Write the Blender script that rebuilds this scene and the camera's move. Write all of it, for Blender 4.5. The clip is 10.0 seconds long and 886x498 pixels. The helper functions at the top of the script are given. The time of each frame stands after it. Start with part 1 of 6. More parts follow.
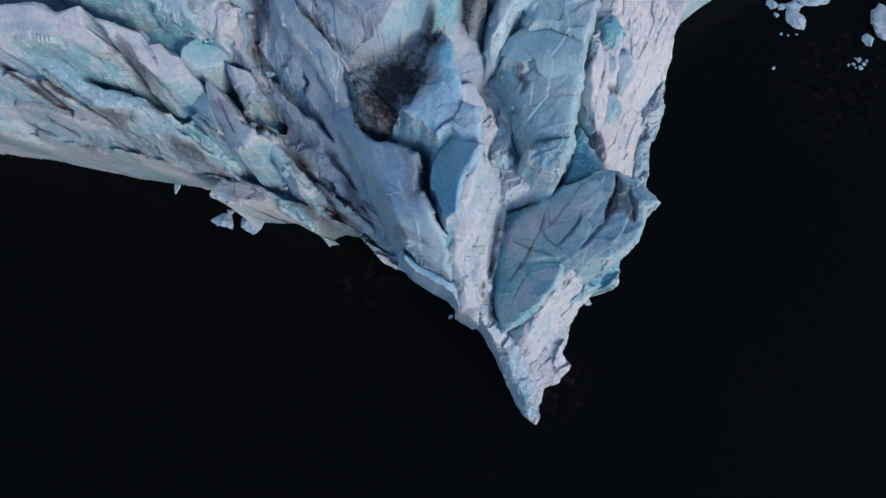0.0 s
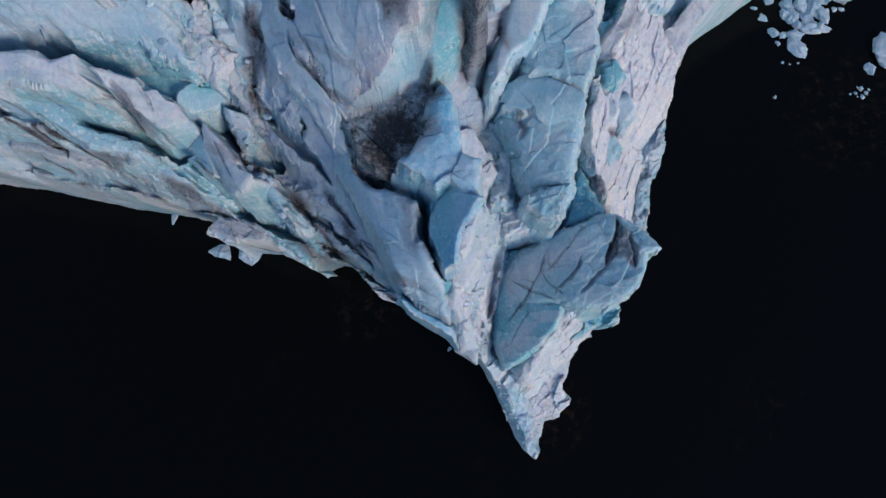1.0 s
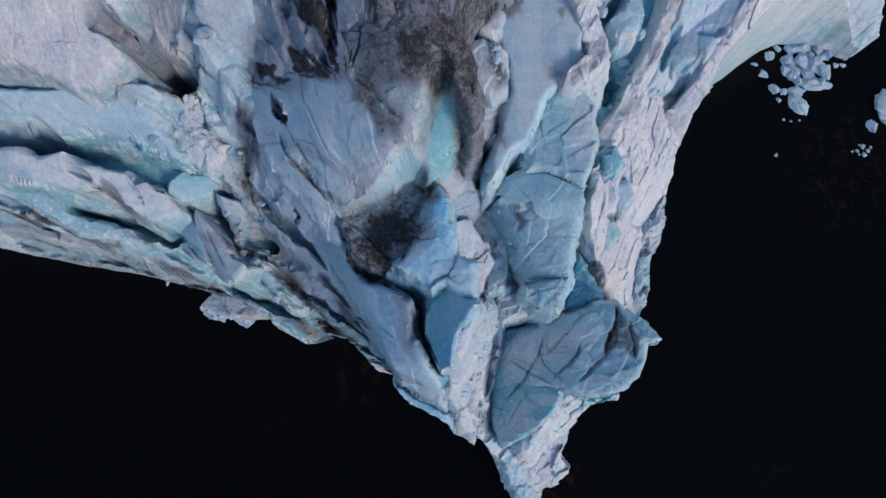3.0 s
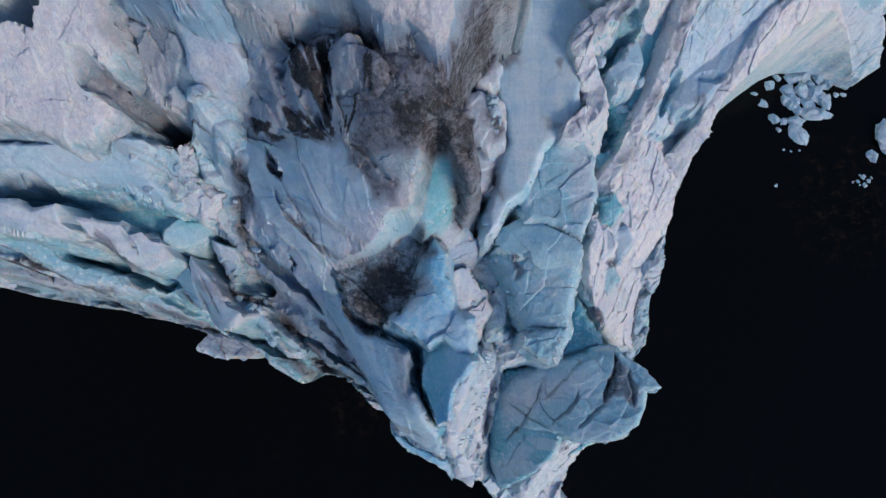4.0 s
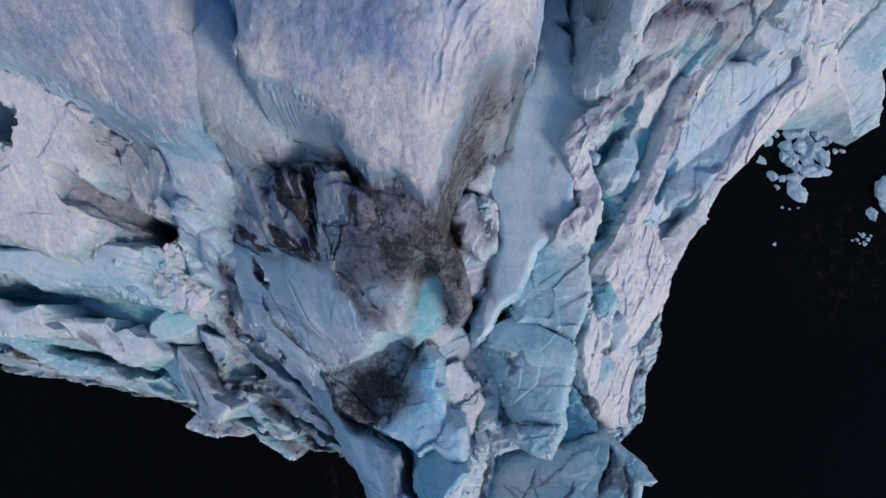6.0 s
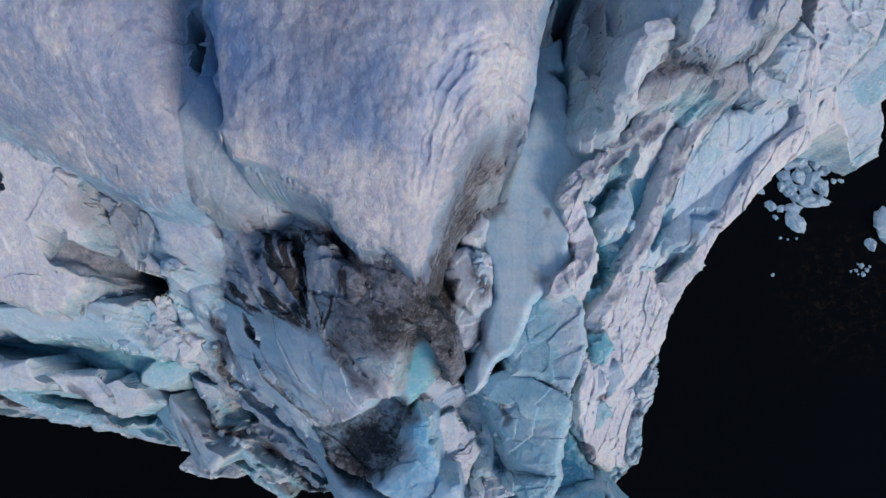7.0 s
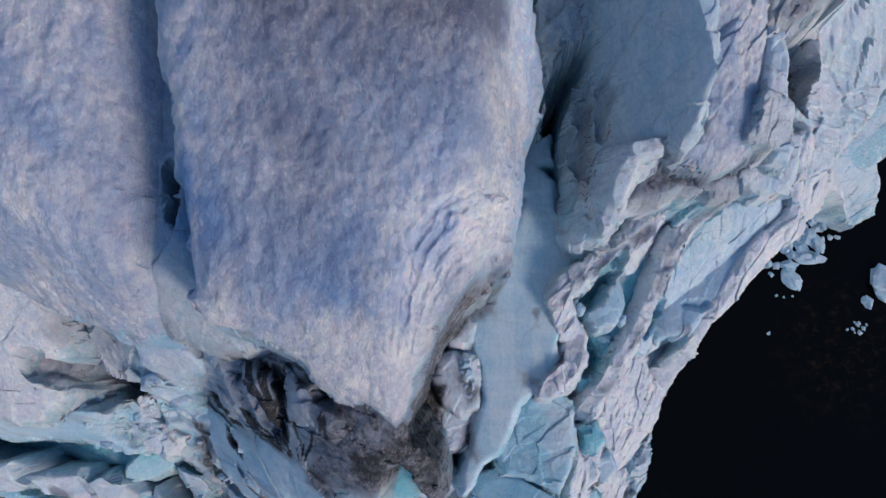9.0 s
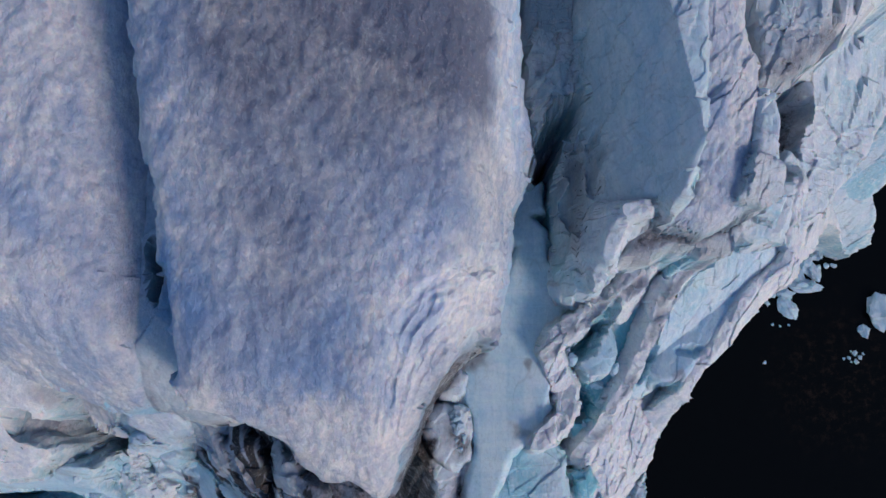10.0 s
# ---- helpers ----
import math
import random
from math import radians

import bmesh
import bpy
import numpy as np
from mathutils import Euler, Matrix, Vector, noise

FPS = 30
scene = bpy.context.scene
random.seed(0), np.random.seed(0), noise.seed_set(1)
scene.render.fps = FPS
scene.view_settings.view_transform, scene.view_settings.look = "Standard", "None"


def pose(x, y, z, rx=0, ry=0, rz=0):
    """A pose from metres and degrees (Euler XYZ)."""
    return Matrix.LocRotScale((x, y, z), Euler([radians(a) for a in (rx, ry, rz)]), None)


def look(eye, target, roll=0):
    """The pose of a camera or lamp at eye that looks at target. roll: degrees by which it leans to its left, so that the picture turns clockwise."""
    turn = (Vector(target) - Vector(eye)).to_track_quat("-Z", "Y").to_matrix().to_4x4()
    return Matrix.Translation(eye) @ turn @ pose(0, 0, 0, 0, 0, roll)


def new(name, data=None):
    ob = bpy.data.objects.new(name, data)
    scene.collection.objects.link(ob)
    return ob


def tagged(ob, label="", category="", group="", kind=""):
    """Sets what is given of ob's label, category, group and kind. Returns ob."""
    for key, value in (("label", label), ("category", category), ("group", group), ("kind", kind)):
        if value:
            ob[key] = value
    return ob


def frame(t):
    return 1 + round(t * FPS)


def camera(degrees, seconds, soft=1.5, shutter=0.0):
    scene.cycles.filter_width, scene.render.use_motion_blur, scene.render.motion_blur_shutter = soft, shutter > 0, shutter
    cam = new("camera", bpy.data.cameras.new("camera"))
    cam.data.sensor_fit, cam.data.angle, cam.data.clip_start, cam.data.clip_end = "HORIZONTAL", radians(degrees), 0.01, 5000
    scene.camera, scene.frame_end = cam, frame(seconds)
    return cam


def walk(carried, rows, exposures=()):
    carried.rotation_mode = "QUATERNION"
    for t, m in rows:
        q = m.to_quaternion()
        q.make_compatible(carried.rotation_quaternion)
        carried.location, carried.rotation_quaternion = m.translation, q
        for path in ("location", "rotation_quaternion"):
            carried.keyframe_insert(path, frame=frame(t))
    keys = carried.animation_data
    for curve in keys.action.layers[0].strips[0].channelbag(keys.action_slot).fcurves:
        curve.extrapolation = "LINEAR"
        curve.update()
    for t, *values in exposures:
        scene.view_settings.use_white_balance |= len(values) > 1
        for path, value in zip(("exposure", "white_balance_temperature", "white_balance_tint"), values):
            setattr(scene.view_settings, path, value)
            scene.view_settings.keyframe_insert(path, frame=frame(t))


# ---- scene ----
cam = camera(61.9, 10.0)
METRES, EYE, TILT, LEAN, TURN = 30.0, 72.6, -82.0, 0.0, 0.0
ROWS = [
    (0.0, 0.0, 0.0, 0.0, -0.0, 0.0, 0.0),
    (0.5, 0.0009, 0.0083, 0.0501, -0.01, -0.01, -0.0),
    (1.0, 0.0025, 0.0169, 0.1038, -0.01, -0.02, -0.0),
    (1.5, 0.0035, 0.0242, 0.153, -0.02, -0.02, 0.02),
    (2.0, 0.0054, 0.0321, 0.2044, -0.03, 0.02, 0.04),
    (2.5, 0.0071, 0.0385, 0.2521, -0.04, 0.04, 0.05),
    (4.0, 0.0153, 0.0592, 0.4058, -0.05, 0.08, 0.1),
    (4.5, 0.0184, 0.0665, 0.4545, -0.04, 0.09, 0.11),
    (5.0, 0.0226, 0.0737, 0.5052, -0.04, 0.1, 0.11),
    (5.5, 0.027, 0.0806, 0.5521, -0.06, 0.09, 0.13),
    (7.0, 0.0458, 0.1011, 0.7047, -0.05, 0.09, 0.18),
    (7.5, 0.0509, 0.1079, 0.7502, -0.04, 0.1, 0.19),
    (8.0, 0.0567, 0.1142, 0.7996, -0.05, 0.1, 0.2),
    (8.5, 0.0627, 0.1189, 0.845, -0.05, 0.12, 0.22),
    (9.0, 0.0701, 0.1235, 0.8931, -0.06, 0.14, 0.24),
    (9.5, 0.0778, 0.1276, 0.938, -0.07, 0.16, 0.27),
    (10.0, 0.0874, 0.1317, 0.9859, -0.06, 0.2, 0.31),
]
walk(cam, [(t, pose(0, 0, EYE, TILT, LEAN, TURN) @ pose(METRES * x, METRES * y, METRES * z, 90 + pitch, roll, yaw)) for t, x, y, z, yaw, pitch, roll in ROWS], exposures=[(0.0, 0.0, 6950, 12)])

# ---------------------------------------------------------------- world and sun
SUN_AZIMUTH, SUN_HEIGHT = 133.0, 27.0
world = bpy.data.worlds.new("sky")
world.use_nodes = True
scene.world = world
sky = world.node_tree.nodes.new("ShaderNodeTexSky")
sky.sky_type, sky.sun_disc = "NISHITA", False
sky.sun_elevation, sky.sun_rotation = radians(SUN_HEIGHT), radians(SUN_AZIMUTH)
sky.air_density, sky.dust_density, sky.ozone_density = 1.0, 0.2, 3.2
backdrop = world.node_tree.nodes["Background"]
backdrop.inputs["Strength"].default_value = 0.156
world.node_tree.links.new(sky.outputs["Color"], backdrop.inputs["Color"])

sun_data = bpy.data.lights.new("sun", "SUN")
sun_data.energy, sun_data.angle, sun_data.color = 1.85, radians(18.0), (1.0, 0.86, 0.76)
sun = new("sun", sun_data)
to_sun = Vector((math.sin(radians(SUN_AZIMUTH)) * math.cos(radians(SUN_HEIGHT)), math.cos(radians(SUN_AZIMUTH)) * math.cos(radians(SUN_HEIGHT)), math.sin(radians(SUN_HEIGHT))))
sun.matrix_world = look(to_sun * 300, (0, 0, 0))


# ---------------------------------------------------------------- materials
class Nodes:
    """A short hand for building a node material."""

    def __init__(self, name):
        self.mat = bpy.data.materials.new(name)
        self.mat.use_nodes = True
        self.tree = self.mat.node_tree
        self.shader = self.tree.nodes["Principled BSDF"]

    def node(self, kind, inputs=(), **settings):
        n = self.tree.nodes.new(kind)
        for key, value in settings.items():
            setattr(n, key, value)
        for key, value in dict(inputs).items():
            if isinstance(value, bpy.types.NodeSocket):
                self.tree.links.new(value, n.inputs[key])
            else:
                n.inputs[key].default_value = value
        return n

    def attribute(self, name):
        return self.node("ShaderNodeAttribute", attribute_name=name).outputs["Fac"]

    def place(self, scale=(1, 1, 1), turn=0.0):
        where = self.node("ShaderNodeNewGeometry").outputs["Position"]
        return self.node("ShaderNodeMapping", {"Vector": where, "Scale": scale, "Rotation": (0, 0, radians(turn))}).outputs["Vector"]

    def noise(self, vector, scale, detail=4.0, rough=0.55, warp=0.0):
        return self.node("ShaderNodeTexNoise", {"Vector": vector, "Scale": scale, "Detail": detail, "Roughness": rough, "Distortion": warp}).outputs["Fac"]

    def ramp(self, value, low, high, to_low=0.0, to_high=1.0):
        return self.node("ShaderNodeMapRange", {"Value": value, "From Min": low, "From Max": high, "To Min": to_low, "To Max": to_high}, interpolation_type="SMOOTHSTEP").outputs["Result"]

    def calc(self, operation, a, b=0.0):
        return self.node("ShaderNodeMath", {0: a, 1: b}, operation=operation, use_clamp=operation != "SUBTRACT" and operation != "ADD").outputs[0]

    def mix(self, amount, a, b, blend="MIX"):
        n = self.tree.nodes.new("ShaderNodeMix")
        n.data_type, n.blend_type = "RGBA", blend
        for key, value in ((0, amount), (6, a), (7, b)):
            if isinstance(value, bpy.types.NodeSocket):
                self.tree.links.new(value, n.inputs[key])
            else:
                n.inputs[key].default_value = value if key == 0 else (*value, 1.0)
        return n.outputs[2]

    def set(self, **values):
        for key, value in values.items():
            key = key.replace("_", " ").title() if key != "ior" else "IOR"
            if key == "Specular Level":
                key = "Specular IOR Level"
            if isinstance(value, bpy.types.NodeSocket):
                self.tree.links.new(value, self.shader.inputs[key])
            else:
                self.shader.inputs[key].default_value = value


def berg_material():
    m = Nodes("glacier_ice")
    where = m.place()
    snow, blue, teal, dirt, crest, run, tone = (m.attribute(k) for k in ("snow", "blue", "teal", "dirt", "crest", "run", "tone"))
    broken = m.attribute("broken")
    broad = m.noise(where, 0.16, 5.0, 0.6, 0.4)
    mid = m.noise(where, 0.7, 5.0, 0.6, 0.6)
    fine = m.noise(where, 3.2, 5.0, 0.65)
    grain = m.noise(where, 14.0, 3.0, 0.6)
    band = m.node("ShaderNodeMix", {0: run, 2: m.noise(m.place((0.28, 1.5, 0.8), 27.0), 1.0, 5.0, 0.62, 0.5), 3: m.noise(m.place((1.5, 0.28, 0.8), 24.0), 1.0, 5.0, 0.62, 0.5)}).outputs[0]
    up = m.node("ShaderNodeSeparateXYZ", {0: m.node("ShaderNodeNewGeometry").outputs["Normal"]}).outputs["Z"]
    # clean ice, bluer where it is denser, in bands
    ice = m.mix(m.ramp(band, 0.35, 0.65), (0.42, 0.59, 0.74), (0.72, 0.78, 0.84))
    dense = m.calc("ADD", m.calc("ADD", broad, m.calc("MULTIPLY", band, 0.9)), m.calc("MULTIPLY", tone, 0.22))
    dense = m.calc("MULTIPLY", blue, m.ramp(dense, 0.62, 1.2, 0.25, 1.4))
    ice = m.mix(dense, ice, (0.14, 0.44, 0.69))
    # teal on steep broken faces, by the upward part of the normal
    steep_teal = m.calc("MULTIPLY", m.calc("MULTIPLY", m.ramp(up, 0.35, 0.8, 0.55, 0.0), broken), m.ramp(broad, 0.4, 0.6))
    teal = m.calc("MAXIMUM", teal, steep_teal)
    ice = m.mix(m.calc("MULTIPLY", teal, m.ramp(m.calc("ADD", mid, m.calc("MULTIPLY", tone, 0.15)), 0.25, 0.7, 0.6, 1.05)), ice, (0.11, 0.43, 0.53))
    plate = m.calc("ADD", tone, m.ramp(fine, 0.3, 0.7, -0.12, 0.12))
    ice = m.mix(m.calc("MULTIPLY", broken, m.ramp(plate, -0.5, -0.25, 0.45, 0.0)), ice, (0.13, 0.46, 0.56))
    ice = m.mix(m.calc("MULTIPLY", broken, m.ramp(plate, 0.2, 0.42, 0.0, 0.55)), ice, (0.76, 0.77, 0.80))
    # white rotten crust in flecks, snow on the flatter parts, white along the crests
    cover = m.calc("MULTIPLY", snow, m.ramp(up, 0.02, 0.35))
    cover = m.calc("MULTIPLY", cover, m.ramp(m.calc("ADD", mid, m.calc("MULTIPLY", snow, 0.35)), 0.42, 0.62))
    streak = m.noise(m.place((1.1, 0.38, 1.0), 4.0), 1.0, 6.0, 0.68, 0.3)
    white = m.mix(m.ramp(m.calc("ADD", m.calc("MULTIPLY", fine, 0.5), m.calc("MULTIPLY", streak, 0.5)), 0.36, 0.62), (0.86, 0.83, 0.83), (0.54, 0.58, 0.70))
    white = m.mix(m.ramp(m.calc("ADD", m.calc("MULTIPLY", broad, 0.6), m.calc("MULTIPLY", m.noise(m.place((1.6, 0.5, 1.0), -6.0), 2.4, 6.0, 0.75), 0.6)), 0.6, 0.8, 0.0, 0.4), white, (0.66, 0.59, 0.63))
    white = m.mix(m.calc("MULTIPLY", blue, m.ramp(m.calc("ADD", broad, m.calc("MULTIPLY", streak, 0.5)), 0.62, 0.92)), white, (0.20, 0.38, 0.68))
    ice = m.mix(cover, ice, white)
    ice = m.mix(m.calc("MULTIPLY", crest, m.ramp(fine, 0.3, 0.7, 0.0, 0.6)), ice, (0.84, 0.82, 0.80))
    ice = m.mix(m.ramp(m.calc("SUBTRACT", m.calc("ADD", fine, m.calc("MULTIPLY", band, 0.5)), m.calc("MULTIPLY", tone, 0.16)), 0.76, 0.95, 0.0, m.calc("MULTIPLY", broken, 0.75)), ice, (0.83, 0.82, 0.82))
    # thin cracks filled with silt
    vein = m.noise(m.place((1.0, 0.3, 1.0), 25.0), 0.4, 1.5, 0.4, 0.0)
    other = m.noise(m.place((0.25, 1.0, 1.0), 20.0), 0.38, 1.5, 0.4, 0.0)
    seam = m.calc("MINIMUM", m.calc("ABSOLUTE", m.calc("SUBTRACT", vein, 0.5)), m.calc("ABSOLUTE", m.calc("SUBTRACT", other, 0.47)))
    crack = m.calc("MULTIPLY", m.ramp(seam, 0.0, 0.006, 0.5, 0.0), m.ramp(mid, 0.44, 0.56))
    hair = m.noise(m.place((1.0, 0.32, 1.0), 31.0), 1.1, 2.0, 0.5, 0.3)
    cross = m.noise(m.place((0.4, 1.0, 1.0), 12.0), 1.0, 2.0, 0.5, 0.3)
    thin = m.calc("MINIMUM", m.calc("ABSOLUTE", m.calc("SUBTRACT", hair, 0.5)), m.calc("ABSOLUTE", m.calc("SUBTRACT", cross, 0.44)))
    crack = m.calc("MAXIMUM", crack, m.calc("MULTIPLY", m.ramp(thin, 0.0, 0.010, 0.55, 0.0), m.ramp(broad, 0.47, 0.58)))
    crack = m.calc("MULTIPLY", crack, m.calc("MULTIPLY", m.calc("MAXIMUM", broken, 0.35), m.ramp(snow, 0.5, 0.9, 0.85, 0.0)))
    ice = m.mix(crack, ice, (0.09, 0.085, 0.08))
    # healed fractures, pale, and small pits with a little silt
    bent = m.node("ShaderNodeVectorMath", {0: where, 1: m.node("ShaderNodeTexNoise", {"Vector": where, "Scale": 0.8, "Detail": 3.0}).outputs["Color"]}, operation="ADD").outputs[0]
    net = m.node("ShaderNodeTexVoronoi", {"Vector": bent, "Scale": 0.85}, feature="DISTANCE_TO_EDGE").outputs["Distance"]
    healed = m.calc("MULTIPLY", m.ramp(net, 0.0, 0.018, 0.12, 0.0), m.ramp(mid, 0.5, 0.62))
    ice = m.mix(m.calc("MULTIPLY", healed, broken), ice, (0.80, 0.82, 0.84))
    pits = m.calc("MULTIPLY", m.ramp(m.noise(where, 5.5, 2.0, 0.5), 0.66, 0.72, 0.0, 0.75), m.ramp(mid, 0.42, 0.6))
    ice = m.mix(m.calc("MULTIPLY", pits, m.ramp(broken, 0.0, 1.0, 0.15, 0.8)), ice, (0.16, 0.18, 0.20))
    # silt and stones
    speck = m.calc("ADD", m.calc("MULTIPLY", m.noise(where, 1.3, 6.0, 0.72, 0.8), 0.6), m.calc("ADD", m.calc("MULTIPLY", m.noise(where, 4.2, 8.0, 0.85, 0.6), 0.5), m.calc("MULTIPLY", fine, 0.3)))
    soiled = m.ramp(m.calc("SUBTRACT", dirt, m.calc("SUBTRACT", speck, 0.22)), -0.02, 0.24)
    film = m.calc("MULTIPLY", dirt, m.ramp(m.calc("ADD", broad, m.calc("MULTIPLY", fine, 0.3)), 0.45, 0.85, 1.0, 1.9))
    earth = m.mix(m.ramp(fine, 0.35, 0.7), (0.011, 0.010, 0.011), (0.042, 0.035, 0.033))
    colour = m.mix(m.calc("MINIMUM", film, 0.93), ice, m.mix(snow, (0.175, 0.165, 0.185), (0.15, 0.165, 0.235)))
    soiled = m.calc("MULTIPLY", soiled, m.ramp(snow, 0.85, 1.0, 0.92, 0.12))
    colour = m.mix(soiled, colour, earth)
    # frost and dust, fine and uneven
    frost = m.noise(m.place((1.3, 0.8, 1.0), 30.0), 5.0, 6.0, 0.8, 0.4)
    colour = m.mix(m.ramp(frost, 0.48, 0.66, 0.0, 0.34), colour, m.mix(0.6, colour, (0.10, 0.19, 0.28)))
    colour = m.mix(m.ramp(frost, 0.36, 0.46, 0.26, 0.0), colour, m.mix(0.6, colour, (0.86, 0.86, 0.88)))
    bump = m.node("ShaderNodeBump", {"Height": band, "Strength": 0.3, "Distance": 0.14})
    bump = m.node("ShaderNodeBump", {"Height": fine, "Strength": m.ramp(m.calc("ADD", cover, dirt), 0.0, 0.8, 0.32, 0.8), "Distance": 0.11, "Normal": bump.outputs[0]})
    cups = m.noise(m.place((1.5, 0.85, 1.0), 8.0), 4.6, 5.0, 0.7, 0.4)
    bump = m.node("ShaderNodeBump", {"Height": cups, "Strength": m.calc("MULTIPLY", cover, 0.8), "Distance": 0.16, "Normal": bump.outputs[0]})
    bump = m.node("ShaderNodeBump", {"Height": grain, "Strength": 0.25, "Distance": 0.025, "Normal": bump.outputs[0]})
    rough = m.ramp(m.calc("ADD", cover, soiled), 0.0, 1.0, 0.42, 0.9)
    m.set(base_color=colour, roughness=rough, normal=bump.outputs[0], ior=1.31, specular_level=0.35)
    m.set(subsurface_weight=0.35, subsurface_scale=0.25)
    m.shader.inputs["Subsurface Radius"].default_value = (0.15, 0.5, 0.8)
    return m.mat


def water_material():
    m = Nodes("fjord_water")
    where = m.place()
    silt = m.noise(where, 0.05, 5.0, 0.6, 0.5)
    weed = m.ramp(m.noise(where, 0.9, 6.0, 0.75), 0.48, 0.72)
    shoal = m.ramp(silt, 0.58, 0.74, 0.0, 0.5)
    for x, y, reach in ((10.5, -3.0, 5.5), (-7.0, 7.5, 5.0), (41.0, 27.0, 9.0)):
        away = m.node("ShaderNodeVectorMath", {0: where, 1: (x, y, 0.0)}, operation="DISTANCE").outputs["Value"]
        shoal = m.calc("ADD", shoal, m.ramp(away, 0.3 * reach, reach, 1.0, 0.0))
    shoal = m.calc("MULTIPLY", shoal, weed)
    colour = m.mix(shoal, (0.0024, 0.0028, 0.0031), (0.020, 0.013, 0.010))
    wave = m.noise(where, 0.9, 4.0, 0.6, 0.4)
    bump = m.node("ShaderNodeBump", {"Height": wave, "Strength": 0.25, "Distance": 0.12})
    m.set(base_color=colour, roughness=0.12, normal=bump.outputs[0], ior=1.33, specular_level=0.16)
    return m.mat


ICE = berg_material()
WATER = water_material()

# ---------------------------------------------------------------- the berg, a height over every place of the plan
XS = np.concatenate([np.arange(-70, -30, 0.4), np.arange(-30, 26, 0.062), np.arange(26, 42, 0.14), np.arange(42, 62, 0.5)])
YS = np.concatenate([np.arange(-9, 46, 0.062), np.arange(46, 80, 0.5)])
X, Y = np.meshgrid(XS, YS)
rng = np.random.RandomState(7)


def lattice(x, y, seed):
    """Smooth value noise in -1..1."""
    table = np.random.RandomState(seed).uniform(-1, 1, (257, 257))
    table[256], table[:, 256] = table[0], table[:, 0]
    i, j = np.floor(x).astype(int), np.floor(y).astype(int)
    u, v = x - i, y - j
    u, v = u * u * (3 - 2 * u), v * v * (3 - 2 * v)
    i, j = i % 256, j % 256
    return (table[i, j] * (1 - u) + table[i + 1, j] * u) * (1 - v) + (table[i, j + 1] * (1 - u) + table[i + 1, j + 1] * u) * v


def fractal(x, y, seed, octaves=4):
    total, size = 0.0, 1.0
    for k in range(octaves):
        total = total + lattice(x * 2 ** k + 31.7 * k, y * 2 ** k + 11.3 * k, seed + k) * size
        size *= 0.5
    return total / 1.6


def shards(x, y, size, turn, stretch, seed):
    """Broken ice: every cell of a jittered net is a plane with a height and tilt of its own."""
    c, s = math.cos(radians(turn)), math.sin(radians(turn))
    u, v = (x * c + y * s) / (size * stretch), (-x * s + y * c) / size
    r = np.random.RandomState(seed)
    ju, jv, lift, tu, tv = (r.uniform(-1, 1, (256, 256)) for _ in range(5))
    i, j = np.floor(u).astype(int), np.floor(v).astype(int)
    best, second = np.full(x.shape, 1e9), np.full(x.shape, 1e9)
    out, tone = np.zeros(x.shape), np.zeros(x.shape)
    for di in (-1, 0, 1):
        for dj in (-1, 0, 1):
            a, b = (i + di) % 256, (j + dj) % 256
            du, dv = u - (i + di + 0.5 + 0.45 * ju[a, b]), v - (j + dj + 0.5 + 0.45 * jv[a, b])
            far = du * du + dv * dv
            nearer = far < best
            second = np.where(nearer, best, np.minimum(second, far))
            best = np.where(nearer, far, best)
            out = np.where(nearer, 0.6 * lift[a, b] + 0.9 * tu[a, b] * du + 1.1 * tv[a, b] * dv, out)
            tone = np.where(nearer, ju[b, a], tone)
    return np.stack([out, tone, np.clip(1 - (np.sqrt(second) - np.sqrt(best)) / 0.05, 0, 1)])


WX = 0.34 * fractal(X / 2.6, Y / 2.6, 3, 4)
WY = 0.34 * fractal(X / 2.6, Y / 2.6, 13, 4)
H = np.full(X.shape, -4.0)
OWNER = np.full(X.shape, -1)
ROUGH = np.zeros(X.shape)
FORMS = []
# look: snow cover, blue, green, silt
# "slope" and "shade" paint the tone of shaded faces; the bowl borrows "shade"
LOOKS = {
    "snow": (1.0, 0.55, 0.0, 0.15), "white": (0.50, 0.12, 0.06, 0.08), "pale": (0.24, 0.40, 0.26, 0.06), "rime": (0.85, 0.02, 0.0, 0.04), "blue": (0.0, 0.75, 0.22, 0.03),
    "sea": (0.20, 0.26, 0.62, 0.02), "teal": (0.0, 0.15, 0.95, 0.0), "pool": (0.12, 0.0, 0.26, 0.0), "slope": (0.45, 0.55, 0.25, 0.05),
    "grime": (0.3, 0.2, 0.05, 0.50), "black": (0.0, 0.3, 0.1, 0.55), "brown": (0.2, 0.0, 0.0, 0.52),
    "tan": (0.45, 0.0, 0.0, 0.30), "dusty": (0.40, 0.14, 0.12, 0.27), "grey": (0.4, 0.12, 0.10, 0.26), "ice": (0.2, 0.25, 0.35, 0.12),
    "dome": (0.3, 0.32, 0.1, 0.05), "shade": (0.28, 0.06, 0.3, 0.09), "cap": (1.0, 0.5, 0.0, 0.24), "bluish": (0.6, 0.5, 0.1, 0.12),
}
